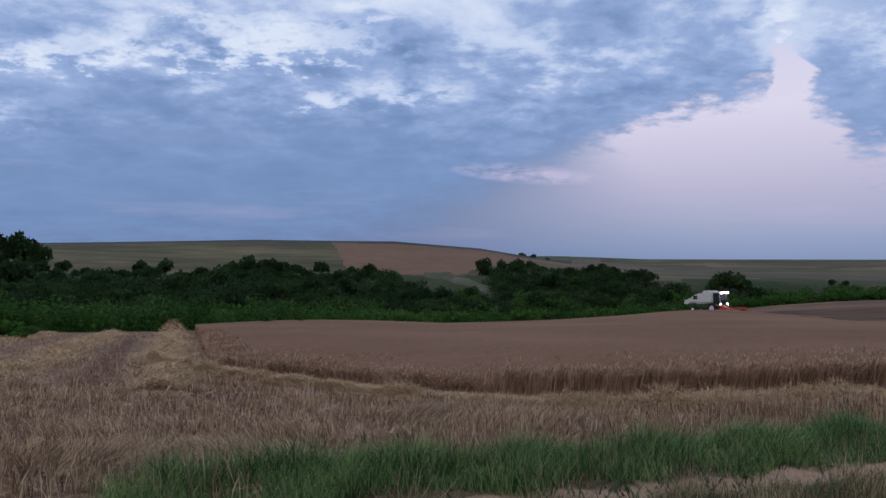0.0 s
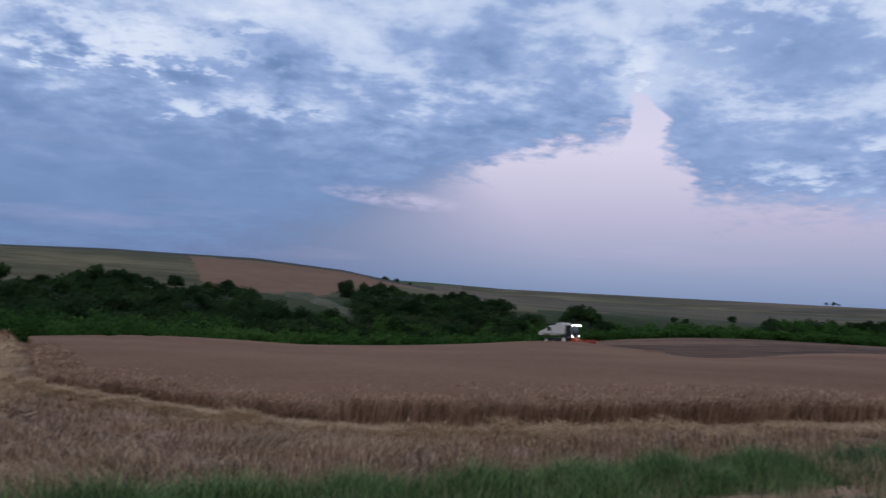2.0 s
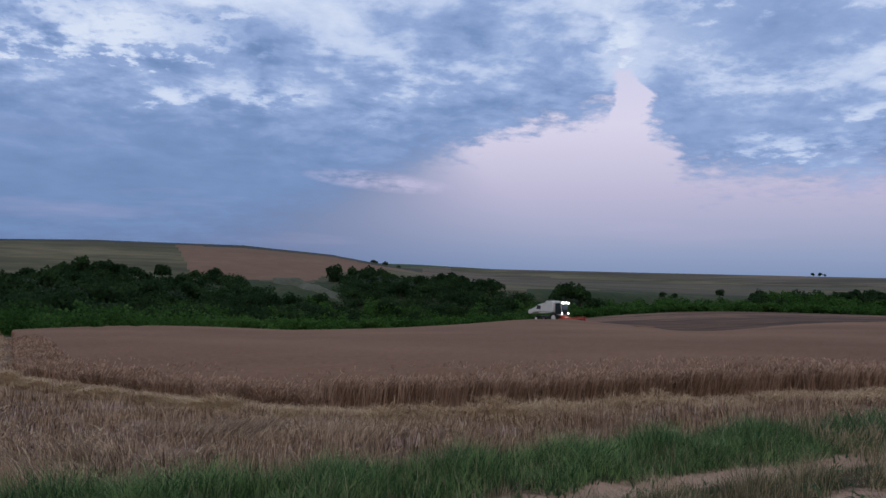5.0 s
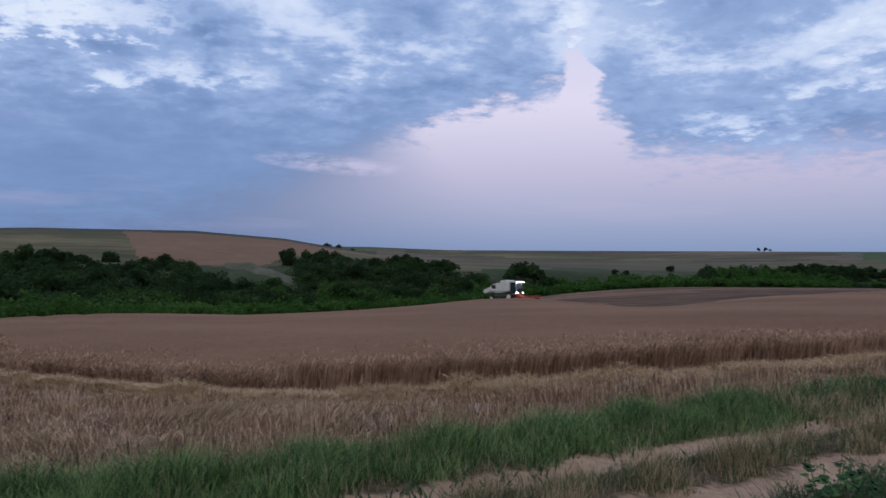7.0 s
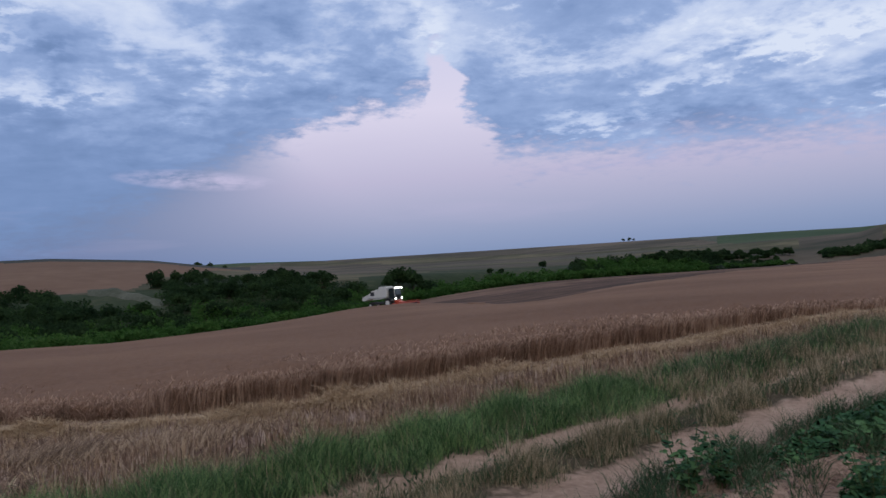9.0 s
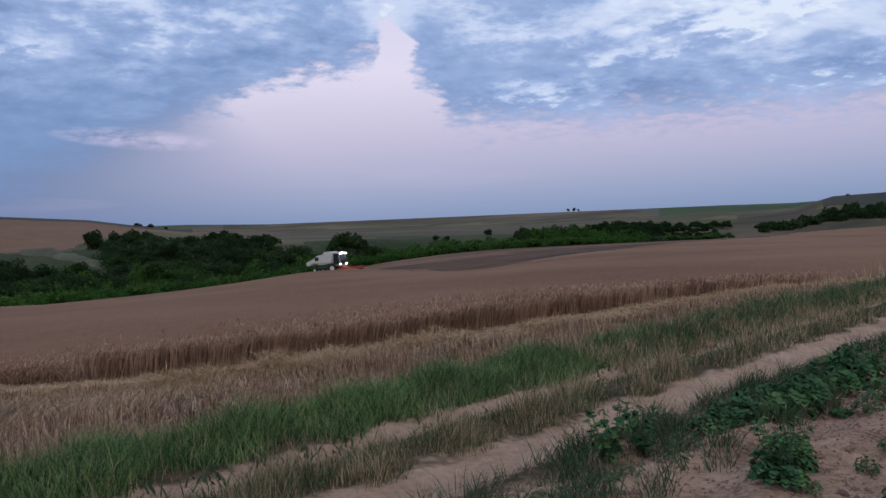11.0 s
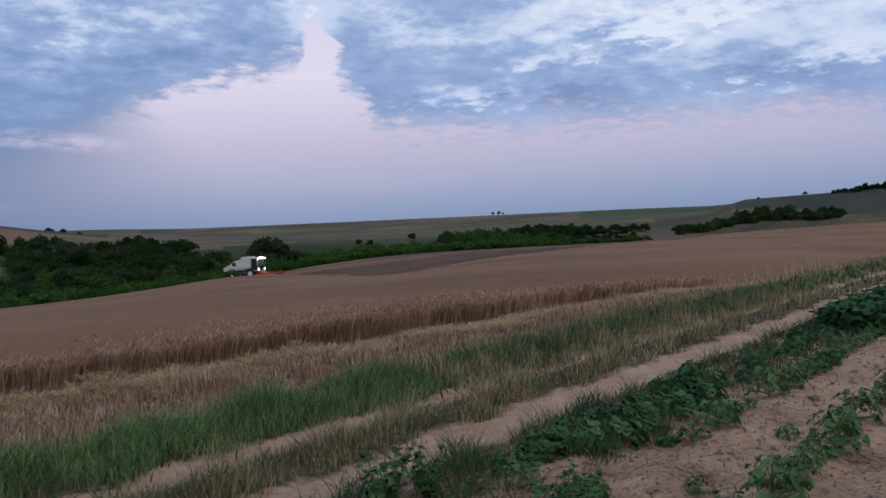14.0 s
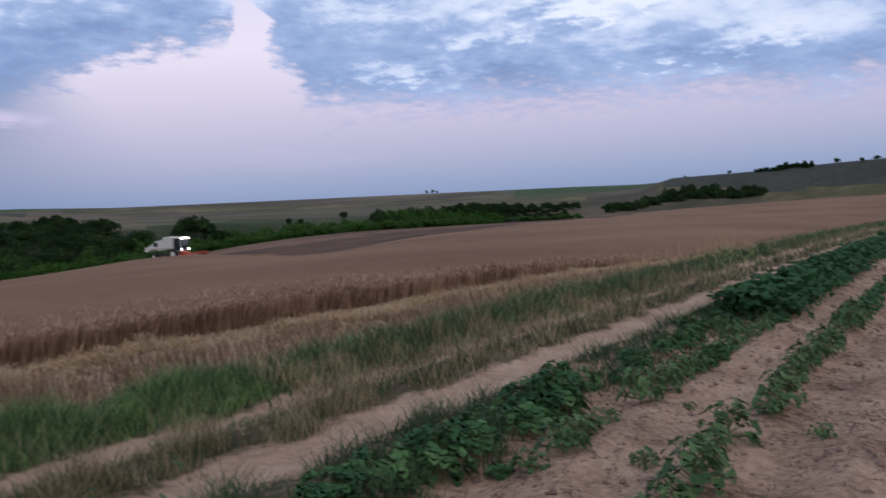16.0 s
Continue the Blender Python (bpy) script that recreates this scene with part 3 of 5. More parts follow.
def build_ground():
    rows, cols = GX.shape
    ids = np.arange(rows * cols).reshape(rows, cols)
    nxt = np.roll(ids, -1, 1)
    faces = np.stack([ids[:-1], nxt[:-1], nxt[1:], ids[1:]], -1).reshape(-1, 4)[:, ::-1]
    V = np.stack([GX, GY, GZ], -1).reshape(-1, 3)
    mid = V[faces].mean(1)
    idx = zone(mid[:, 0], mid[:, 1])
    ob = new("ground", mesh_from("ground", V, faces, [M[z] for z in ZONES], idx, True))
    tagged(ob, "rolling farmland with dirt track, stubble, ploughed land and hills", "ground", kind="structure")
    # standing wheat seen as one canopy
    D = np.hypot(mid[:, 0], mid[:, 1])
    keep = in_wheat(mid[:, 0], mid[:, 1]) & (D > 8)
    uu, vv = uv(mid[:, 0], mid[:, 1])
    keep &= vv > wheat_rim(uu) + 0.5
    fmask = keep.reshape(rows - 1, cols)
    top = V.copy()
    far = np.clip((np.hypot(GX, GY) - 25) / 60, 0, 1).ravel()
    uu, vv = uv(V[:, 0], V[:, 1])
    full = np.where(uu < 20, 1.0, np.maximum(1 - step(20, 30, uu), step(0, 9, vv - wheat_rim(uu))))
    full = np.minimum(full, cut_side(uu, vv))
    top[:, 2] += (0.37 + 0.2 * far) * full + 0.02 + 0.04 * wave_noise(V[:, 0], V[:, 1], 3.0, 14) * (1 - far) + 0.03 * wave_noise(V[:, 0], V[:, 1], 0.7, 15) * (1 - far)
    for x0, y0, x1, y1 in ((-6.5, 34, -16.5, 76), (-4.6, 34, -13.0, 76)):
        length = math.hypot(x1 - x0, y1 - y0)
        off = np.abs((V[:, 0] - x0) * (y1 - y0) - (V[:, 1] - y0) * (x1 - x0)) / length
        top[:, 2] -= 0.08 * np.exp(-(off / 0.45) ** 2) * (V[:, 1] > y0)
    f = faces[keep]
    quads = [f]
    nv = len(V)
    pad = np.pad(fmask, 1)
    r, c = np.nonzero(fmask)
    for dr, dc, p, q in ((-1, 0, (0, 0), (0, 1)), (1, 0, (1, 1), (1, 0)), (0, -1, (1, 0), (0, 0)), (0, 1, (0, 1), (1, 1))):
        sel = ~pad[r + 1 + dr, c + 1 + dc]
        i = ids[r[sel] + p[0], (c[sel] + p[1]) % cols]
        j = ids[r[sel] + q[0], (c[sel] + q[1]) % cols]
        quads.append(np.stack([i, j, j + nv, i + nv], -1))
    F = np.concatenate(quads)
    used, inv = np.unique(F, return_inverse=True)
    allv = np.concatenate([top, V])
    ob = new("wheat_field", mesh_from("wheat_field", allv[used], inv.reshape(-1, 4), [M["wheat"]], smooth=True))
    tagged(ob, "standing ripe brown wheat covering the sloping field", "wheat", kind="stuff")


build_ground()


# ---- field cover ----
def blades(name, x, y, h, w, lean, mat, label, category, rng, flat=0.0, dz=0.0, heading=None):
    """Thin bent blades, each a tapered strip of three triangles, as one mesh."""
    n = len(x)
    z = terrain(x, y) - 0.01 + dz
    th, la = rng.uniform(0, 6.283, n), rng.uniform(0, 6.283, n)
    if heading is not None:
        la, th = heading, heading + 1.57 + rng.normal(0, 0.3, n)
    side = np.stack([np.cos(th), np.sin(th), np.zeros(n)], 1) * (w / 2)[:, None]
    tilt = np.stack([np.cos(la), np.sin(la), np.zeros(n)], 1) * (lean * h)[:, None]
    base = np.stack([x, y, z], 1)
    up = np.zeros((n, 3))
    up[:, 2] = h * (1 - flat)
    mid = base + 0.55 * up + 0.33 * tilt
    tip = base + up + tilt
    V = np.stack([base - side, base + side, mid - side * 0.8, mid + side * 0.8, tip], 1).reshape(-1, 3)
    k = np.arange(n)[:, None] * 5
    F = np.concatenate([k + [0, 1, 2], k + [1, 3, 2], k + [2, 3, 4]], 0)
    ob = new(name, mesh_from(name, V, F, [mat]))
    return tagged(ob, label, category, kind="stuff")


def scatter(rng, bands):
    """Random (u, v, size factor) over bands of u0, u1, v0, v1, number a square metre, size."""
    us, vs, ss = [], [], []
    for u0, u1, v0, v1, dens, size in bands:
        n = int((u1 - u0) * (v1 - v0) * dens)
        us.append(rng.uniform(u0, u1, n)), vs.append(rng.uniform(v0, v1, n)), ss.append(np.full(n, size))
    return np.concatenate(us), np.concatenate(vs), np.concatenate(ss)


def build_verge():
    rng = np.random.RandomState(11)
    u, v, s = scatter(rng, [(-1.0, 9, 5.2, 6.85, 6400, 0.42), (9, 22, 5.1, 6.85, 1250, 0.75), (22, 70, 5.2, 7.2, 120, 3)])
    x, y = xy(u, v)
    tuft = 0.5 + 0.5 * wave_noise(x, y, 1.1, 21) + 0.25 * wave_noise(x, y, 0.4, 22)
    inside = np.clip(1 - np.abs(v - 5.96 - 0.12 * wave_noise(x, y, 2.0, 23)) / (0.56 + 0.14 * step(5.5, 8, u) + 0.12 * wave_noise(x, y, 1.6, 67)), 0, 1)
    ok = (inside > 0.05) & (rng.uniform(0, 1, len(u)) < 0.25 + inside * 1.5) & (u > 0.1 + 0.5 * wave_noise(x, y, 0.8, 24) + (6.3 - v) * -0.4)
    h = (0.08 + np.interp(u, [0, 3.5, 6, 12], [0.24, 0.24, 0.2, 0.24]) * np.sqrt(inside) * np.clip(0.25 + 1.25 * tuft, 0.15, 1.8)) * rng.uniform(0.35, 1.2, len(u))
    x, y, h, s = x[ok], y[ok], h[ok], s[ok]
    dull = rng.uniform(0, 1, len(x)) < 0.7 * step(6.5, 11, u[ok])
    for name, sel, mat, label in (("verge_grass", ~dull, M["grass"], "thick lush green grass growing along the track verge"), ("verge_sedge", dull, M["weed"], "dull grey-green grass farther along the track verge")):
        n = sel.sum()
        blades(name, x[sel], y[sel], h[sel], 0.010 * s[sel] * rng.uniform(0.7, 1.4, n), rng.uniform(0.2, 1.0, n), mat, label, "grass", rng)
    # broad-leaved weeds low in the verge
    u, v, s = scatter(rng, [(0.2, 5, 5.1, 6.9, 420, 1.0), (5, 16, 5.15, 6.6, 120, 1.1)])
    x, y = xy(u, v)
    ok = (wave_noise(x, y, 0.7, 61) + 0.6 * wave_noise(x, y, 0.25, 62) > rng.uniform(-0.3, 1.0, len(u))) & (u > 0.6 + 0.5 * wave_noise(x, y, 0.8, 24))
    x, y, s = x[ok], y[ok], s[ok]
    blades("verge_weeds", x, y, rng.uniform(0.04, 0.15, len(x)), 0.02 * s * rng.uniform(0.6, 1.3, len(x)), rng.uniform(0.5, 1.2, len(x)), M["weed"], "broad-leaved weeds growing low in the grass verge", "weeds", rng)
    # pale seed stalks rising out of the verge
    u, v, s = scatter(rng, [(1.2, 10, 5.5, 7.0, 45, 0.6), (10, 24, 5.5, 7.0, 30, 0.9), (24, 60, 5.5, 7.2, 10, 1.5)])
    x, y = xy(u, v)
    blades("seed_stalks", x, y, rng.uniform(0.15, 0.36, len(x)), 0.007 * s, rng.uniform(0.05, 0.3, len(x)), M["dry_grass"], "pale dry seed stalks standing in the green verge", "grass", rng)
    # tall dry grass at the far bend of the verge
    u, v, s = scatter(rng, [(24, 34, 5.8, 8.2, 12, 1.8)])
    x, y = xy(u, v)
    blades("tall_dry_grass", x, y, rng.uniform(0.4, 1.0, len(x)) * np.clip(0.6 + 0.5 * wave_noise(x, y, 2.5, 44), 0.2, 1), 0.008 * s, rng.uniform(0.05, 0.3, len(x)), M["swath"], "tall pale dry grass standing beyond the verge", "grass", rng)
    # straw-coloured blades among the green, more of them farther along
    u, v, s = scatter(rng, [(2.5, 9, 5.4, 6.6, 420, 0.6), (9, 22, 5.15, 6.9, 1250, 0.9), (22, 60, 5.2, 7.2, 110, 2.5)])
    x, y = xy(u, v)
    ok = rng.uniform(-1, 1, len(u)) < 0.2 + wave_noise(x, y, 1.4, 37)
    x, y, s = x[ok], y[ok], s[ok]
    blades("verge_dry_grass", x, y, rng.uniform(0.1, 0.30, len(x)) * np.clip(0.8 + 0.6 * wave_noise(x, y, 1.0, 63), 0.4, 1.6), 0.008 * s, rng.uniform(0.1, 0.6, len(x)), M["dry_grass"], "straw-coloured dry grass mixed into the verge", "grass", rng)
    # strip between the wheel ruts
    u, v, s = scatter(rng, [(0.5, 9, 4.05, 5.0, 3800, 0.5), (9, 22, 4.05, 5.1, 1100, 0.9), (22, 60, 4.1, 5.4, 120, 3)])
    x, y = xy(u, v)
    clump = wave_noise(x, y, 0.9, 25) + 0.6 * wave_noise(x, y, 0.33, 26)
    mid = np.clip(1 - np.abs(v - 4.45 - 0.07 * wave_noise(x, y, 1.3, 27)) / 0.44, 0, 1)
    ok = rng.uniform(-1.0, 1.0, len(u)) < clump * 1.5 - 1.0 + 1.6 * mid
    x, y, s, c, md = x[ok], y[ok], s[ok], clump[ok], mid[ok]
    blades("median_grass", x, y, (0.04 + 0.25 * md * np.clip(0.4 + 0.9 * c, 0.1, 1.7)) * rng.uniform(0.4, 1.4, len(x)), 0.009 * s, rng.uniform(0.1, 0.8, len(x)), M["dry_grass"], "half-dry tufted grass between the wheel ruts", "grass", rng)
    g = rng.uniform(0, 1, len(x)) < 0.3
    blades("median_weeds", x[g] + 0.03, y[g], (0.04 + 0.17 * md[g]) * rng.uniform(0.5, 1.4, g.sum()), 0.010 * s[g], rng.uniform(0.2, 0.9, g.sum()), M["weed"], "grey-green weeds among the grass between the ruts", "weeds", rng)
    # weeds between the near rut and the bean rows
    u, v, s = scatter(rng, [(2.6, 9, 2.3, 3.5, 2600, 0.55), (9, 16, 2.2, 3.4, 1100, 0.9), (16, 20, 2.6, 3.4, 900, 1.2), (20, 60, 2.6, 3.5, 150, 3)])
    x, y = xy(u, v)
    clump = wave_noise(x, y, 0.8, 28) + 0.6 * wave_noise(x, y, 0.3, 29)
    ok = rng.uniform(-1.0, 1.0, len(u)) < clump * 0.8 - 0.35 + np.clip(0.5 - np.abs(v - 3.05) * 1.3, -0.6, 0.5) + np.interp(u, [3.0, 6.2], [-0.25, 0.35])
    x, y, s, c = x[ok], y[ok], s[ok], clump[ok]
    th = (0.04 + 0.12 * np.clip(0.6 + 0.7 * c, 0.15, 1.6)) * rng.uniform(0.4, 1.4, len(x))
    dry = rng.uniform(0, 1, len(x)) < 0.4 - 0.25 * c
    blades("track_weeds", x[~dry], y[~dry], th[~dry], 0.011 * s[~dry], rng.uniform(0.3, 1.2, (~dry).sum()), M["weed"], "grey-green weeds beside the dusty wheel rut", "weeds", rng)
    blades("withered_weeds", x[dry], y[dry], 0.7 * th[dry], 0.009 * s[dry], rng.uniform(0.3, 1.3, dry.sum()), M["tussock_dark"], "withered brown weeds beside the dusty wheel rut", "weeds", rng)


def build_stubble():
    rng = np.random.RandomState(12)
    u, v, s = scatter(rng, [(-6, 10, 5.5, 13.5, 260, 0.9), (10, 24, 6.2, 13, 190, 1.3), (24, 60, 6.4, 14, 45, 2.2), (-16, 6, 13.5, 26, 75, 1.5), (-26, 3, 26, 58, 16, 2.6), (-16, -6, 6, 13.5, 60, 1.4)])
    x, y = xy(u, v)
    w = wave_noise(x, y, 1.6, 31) + 0.7 * wave_noise(x, y, 0.5, 32)
    ok = ~in_wheat(x, y) & ((v > 6.25) | (u < 0.9)) & (rng.uniform(-1, 1, len(u)) < 0.05 + 0.85 * w) & (np.hypot(x, y) < np.interp(np.degrees(np.arctan2(x, y)), AZ_EDGE, D_EDGE) - 2)
    x, y, s, w, v, u = x[ok], y[ok], s[ok], w[ok], v[ok], u[ok]
    lodged = np.clip(0.5 + 1.4 * wave_noise(x, y, 3.2, 38), 0, 1)
    tall = np.where((v < 10.3) & (u > -3), 1.35, 0.85) * (1.25 - 0.6 * lodged)
    tall = tall * np.where((wheat_rim(u) - v < 2.1) & (u > 4), 0.4, 0.8)
    h = (0.06 + 0.11 * np.clip(0.6 + 0.7 * w, 0.1, 1.6)) * tall * rng.uniform(0.6, 1.5, len(x))
    lean = rng.uniform(0.05, 0.6, len(x)) + lodged * rng.uniform(0.2, 1.4, len(x))
    pale = rng.uniform(0, 1, len(x)) < 0.1 + 0.5 * lodged + 0.45 * ((wheat_rim(u) - v < 2.1) & (u > 4))
    for name, sel, mat, label in (("stubble", ~pale, M["straw"], "short cut straw stubble left after mowing"), ("lodged_straw", pale, M["lodged"], "pale bent straw in flattened patches of stubble")):
        blades(name, x[sel], y[sel], h[sel], 0.010 * s[sel], lean[sel], mat, label, "stubble", rng)
    # tussocks of standing stubble with bare soil between
    us, vs, _ = scatter(rng, [(-5, 10, 6.3, 12.5, 8, 1), (10, 24, 6.8, 10.8, 6, 1), (-7, 3, 12.5, 17, 4, 1)])
    cx0, cy0 = xy(us, vs)
    keep = ~in_wheat(cx0, cy0) & ((vs > 6.5) | (us < 0.6)) & (wheat_rim(us) - vs > 1.6) & (wave_noise(cx0, cy0, 1.9, 66) > -0.7)
    us, vs = us[keep], vs[keep]
    k = 34
    r = np.abs(rng.normal(0, 0.11, (len(us), k)))
    a = rng.uniform(0, 6.283, (len(us), k))
    tall = 0.78 * rng.uniform(0.35, 1.4, len(us))[:, None] * rng.uniform(0.09, 0.26, (len(us), k))
    x, y = xy((us[:, None] + r * np.cos(a) * 1.6).ravel(), (vs[:, None] + r * np.sin(a)).ravel())
    tx, ty = xy(us, vs)
    bleached = np.exp(-((tx + 0.2) / 2.4) ** 2 - ((ty - 10.3) / 1.3) ** 2) + 0.5 * np.exp(-((tx + 5.0) / 1.5) ** 2 - ((ty - 11.5) / 1.2) ** 2)
    tone = np.repeat(np.where(rng.uniform(0, 1, len(us)) < 0.12 + 0.75 * bleached, 0.4, np.where(wave_noise(tx, ty, 2.2, 65) + rng.normal(0, 0.5, len(us)) < 0.05, 0.0, 1.0)), k)
    tall = tall * (1 - 0.55 * np.clip(bleached, 0, 1))[:, None]
    for name, sel, mat, label in (("stubble_tussocks", tone == 0.0, M["tussock_dark"], "weathered brown tussocks of standing stubble"), ("pale_tussocks", tone == 0.4, M["tussock_pale"], "bleached pinkish tussocks of standing stubble"), ("golden_tussocks", tone == 1.0, M["lodged"], "golden tussocks of standing stubble")):
        n = sel.sum()
        blades(name, x[sel], y[sel], tall.ravel()[sel], 0.0115 * rng.uniform(0.5, 1.5, n), rng.uniform(0.05, 0.5, n), mat, label, "stubble", rng)
    # golden tufts where the verge meets the stubble
    u, v, s = scatter(rng, [(-1, 9, 6.1, 7.3, 420, 0.9), (9, 24, 6.2, 7.2, 130, 1.4)])
    x, y = xy(u, v)
    c = wave_noise(x, y, 1.2, 39) + 0.5 * wave_noise(x, y, 0.4, 40)
    ok = c > rng.uniform(0.1, 1.0, len(u))
    x, y, s = x[ok], y[ok], s[ok]
    blades("golden_tufts", x, y, rng.uniform(0.12, 0.3, len(x)), 0.009 * s, rng.uniform(0.1, 0.45, len(x)), M["dry_grass"], "golden dry grass tufts between verge and stubble", "grass", rng)
    u, v, s = scatter(rng, [(-6, 10, 5.4, 14, 110, 1), (10, 26, 6.8, 13, 60, 1.4), (-16, 5, 13.5, 28, 30, 1.7)])
    x, y = xy(u, v)
    ok = ~in_wheat(x, y) & ((v > 6.3) | (u < 0.9)) & (rng.uniform(-1, 1, len(u)) < 0.3 + wave_noise(x, y, 2.4, 33))
    x, y, s = x[ok], y[ok], s[ok]
    blades("loose_straw", x, y, rng.uniform(0.2, 0.45, len(x)), 0.012 * s, rng.uniform(0.7, 1.1, len(x)), M["swath"], "loose straw lying flattened on the stubble", "straw", rng, flat=0.85, dz=0.03)


def build_lodged():
    """Long straw pressed flat by the wind and by wheels, in patches that each lie one way."""
    rng = np.random.RandomState(23)
    xs, ys, hs = [], [], []
    for px, py, r, n, a in ((-2.2, 7.6, 0.7, 1100, 2.6), (-0.2, 10.4, 0.9, 1300, 0.5), (-3.9, 9.0, 0.8, 900, 2.9), (-5.8, 12.6, 1.0, 500, 1.9), (-2.6, 6.6, 0.5, 700, 0.3), (-3.2, 7.4, 0.6, 800, 1.1), (-1.6, 8.8, 0.5, 500, 2.2), (1.2, 10.0, 0.7, 600, 0.9), (-4.6, 7.4, 0.6, 500, 0.6)):
        xs.append(px + rng.normal(0, r * 0.6, n)), ys.append(py + rng.normal(0, r * 0.4, n)), hs.append(a + rng.normal(0, 0.45, n))
    x, y, a = np.concatenate(xs), np.concatenate(ys), np.concatenate(hs)
    u, v = uv(x, y)
    ok = ((v > 6.4) | (u < 0.6)) & ~in_wheat(x, y)
    x, y, a = x[ok], y[ok], a[ok]
    n = len(x)
    blades("flattened_straw", x, y, rng.uniform(0.2, 0.42, n), 0.008 * np.ones(n), rng.uniform(0.5, 1.0, n), M["lodged"], "long golden straw pressed flat in one direction", "straw", rng, flat=0.6, dz=rng.uniform(0.0, 0.08, n), heading=a)


def swath_line():
    """The line that the mown straw lies on, a little outside the standing wheat."""
    u = np.concatenate([np.linspace(1.3, 7.4, 40), np.linspace(7.6, 40, 60)])
    v = wheat_rim(u)
    du, dv = np.gradient(u), np.gradient(v)
    n = np.hypot(du, dv)
    return u + dv / n * 1.15, v - du / n * 1.15


def build_swath():
    rng = np.random.RandomState(13)
    lu, lv = swath_line()
    n = 64000
    t = rng.uniform(0, 1, n) ** 1.6 * (len(lu) - 1)
    i = np.minimum(t.astype(int), len(lu) - 2)
    f = t - i
    u, v = lu[i] * (1 - f) + lu[i + 1] * f, lv[i] * (1 - f) + lv[i + 1] * f
    off = rng.normal(0, 0.36, n)
    v = v + off
    x, y = xy(u, v)
    heap = np.clip(0.45 + 0.6 * wave_noise(x, y, 1.8, 34) + 0.35 * wave_noise(x, y, 0.7, 35) + 0.5 * ((u > 6) & (u < 11.5)) + 0.45 * (u < 4.5), 0, 1.6)
    top = 0.20 * heap * np.exp(-(off / 0.42) ** 2)
    blades("straw_swath", x, y, rng.uniform(0.15, 0.4, n), 0.009 * np.ones(n), rng.uniform(0.6, 1.1, n), M["swath"], "pale windrow of mown straw beside the standing wheat", "straw", rng, flat=0.75, dz=top * rng.uniform(0.2, 1.0, n))


def build_windrows():
    """Straw left in bands by the mower, running away beside the cut side of the wheat."""
    rng = np.random.RandomState(24)
    for u0, slope, v0, v1, count, wide in ((-0.5, 0.045, 15, 60, 15000, 0.34), (-3.4, 0.03, 15, 60, 13000, 0.4), (-6.6, 0.02, 14, 58, 11000, 0.4), (-10.2, 0.0, 14, 54, 9000, 0.4)):
        v = v0 + (v1 - v0) * rng.uniform(0, 1, count) ** 1.5
        off = rng.normal(0, wide, count)
        u = u0 + slope * v + 0.22 * np.sin(v * 0.45 + u0) + off
        x, y = xy(u, v)
        far = np.hypot(x, y) / 16
        heap = np.clip(0.7 + 0.5 * wave_noise(x, y, 2.6, 64), 0.1, 1.4)
        blades("windrow", x, y, rng.uniform(0.2, 0.42, count) * np.clip(far, 1, 1.6), 0.011 * np.clip(far, 1, 3), rng.uniform(0.6, 1.1, count), M["swath"], "low band of mown straw running over the stubble", "straw", rng, flat=0.75, dz=0.24 * heap * np.exp(-(off / wide) ** 2) * rng.uniform(0.2, 1.0, count))


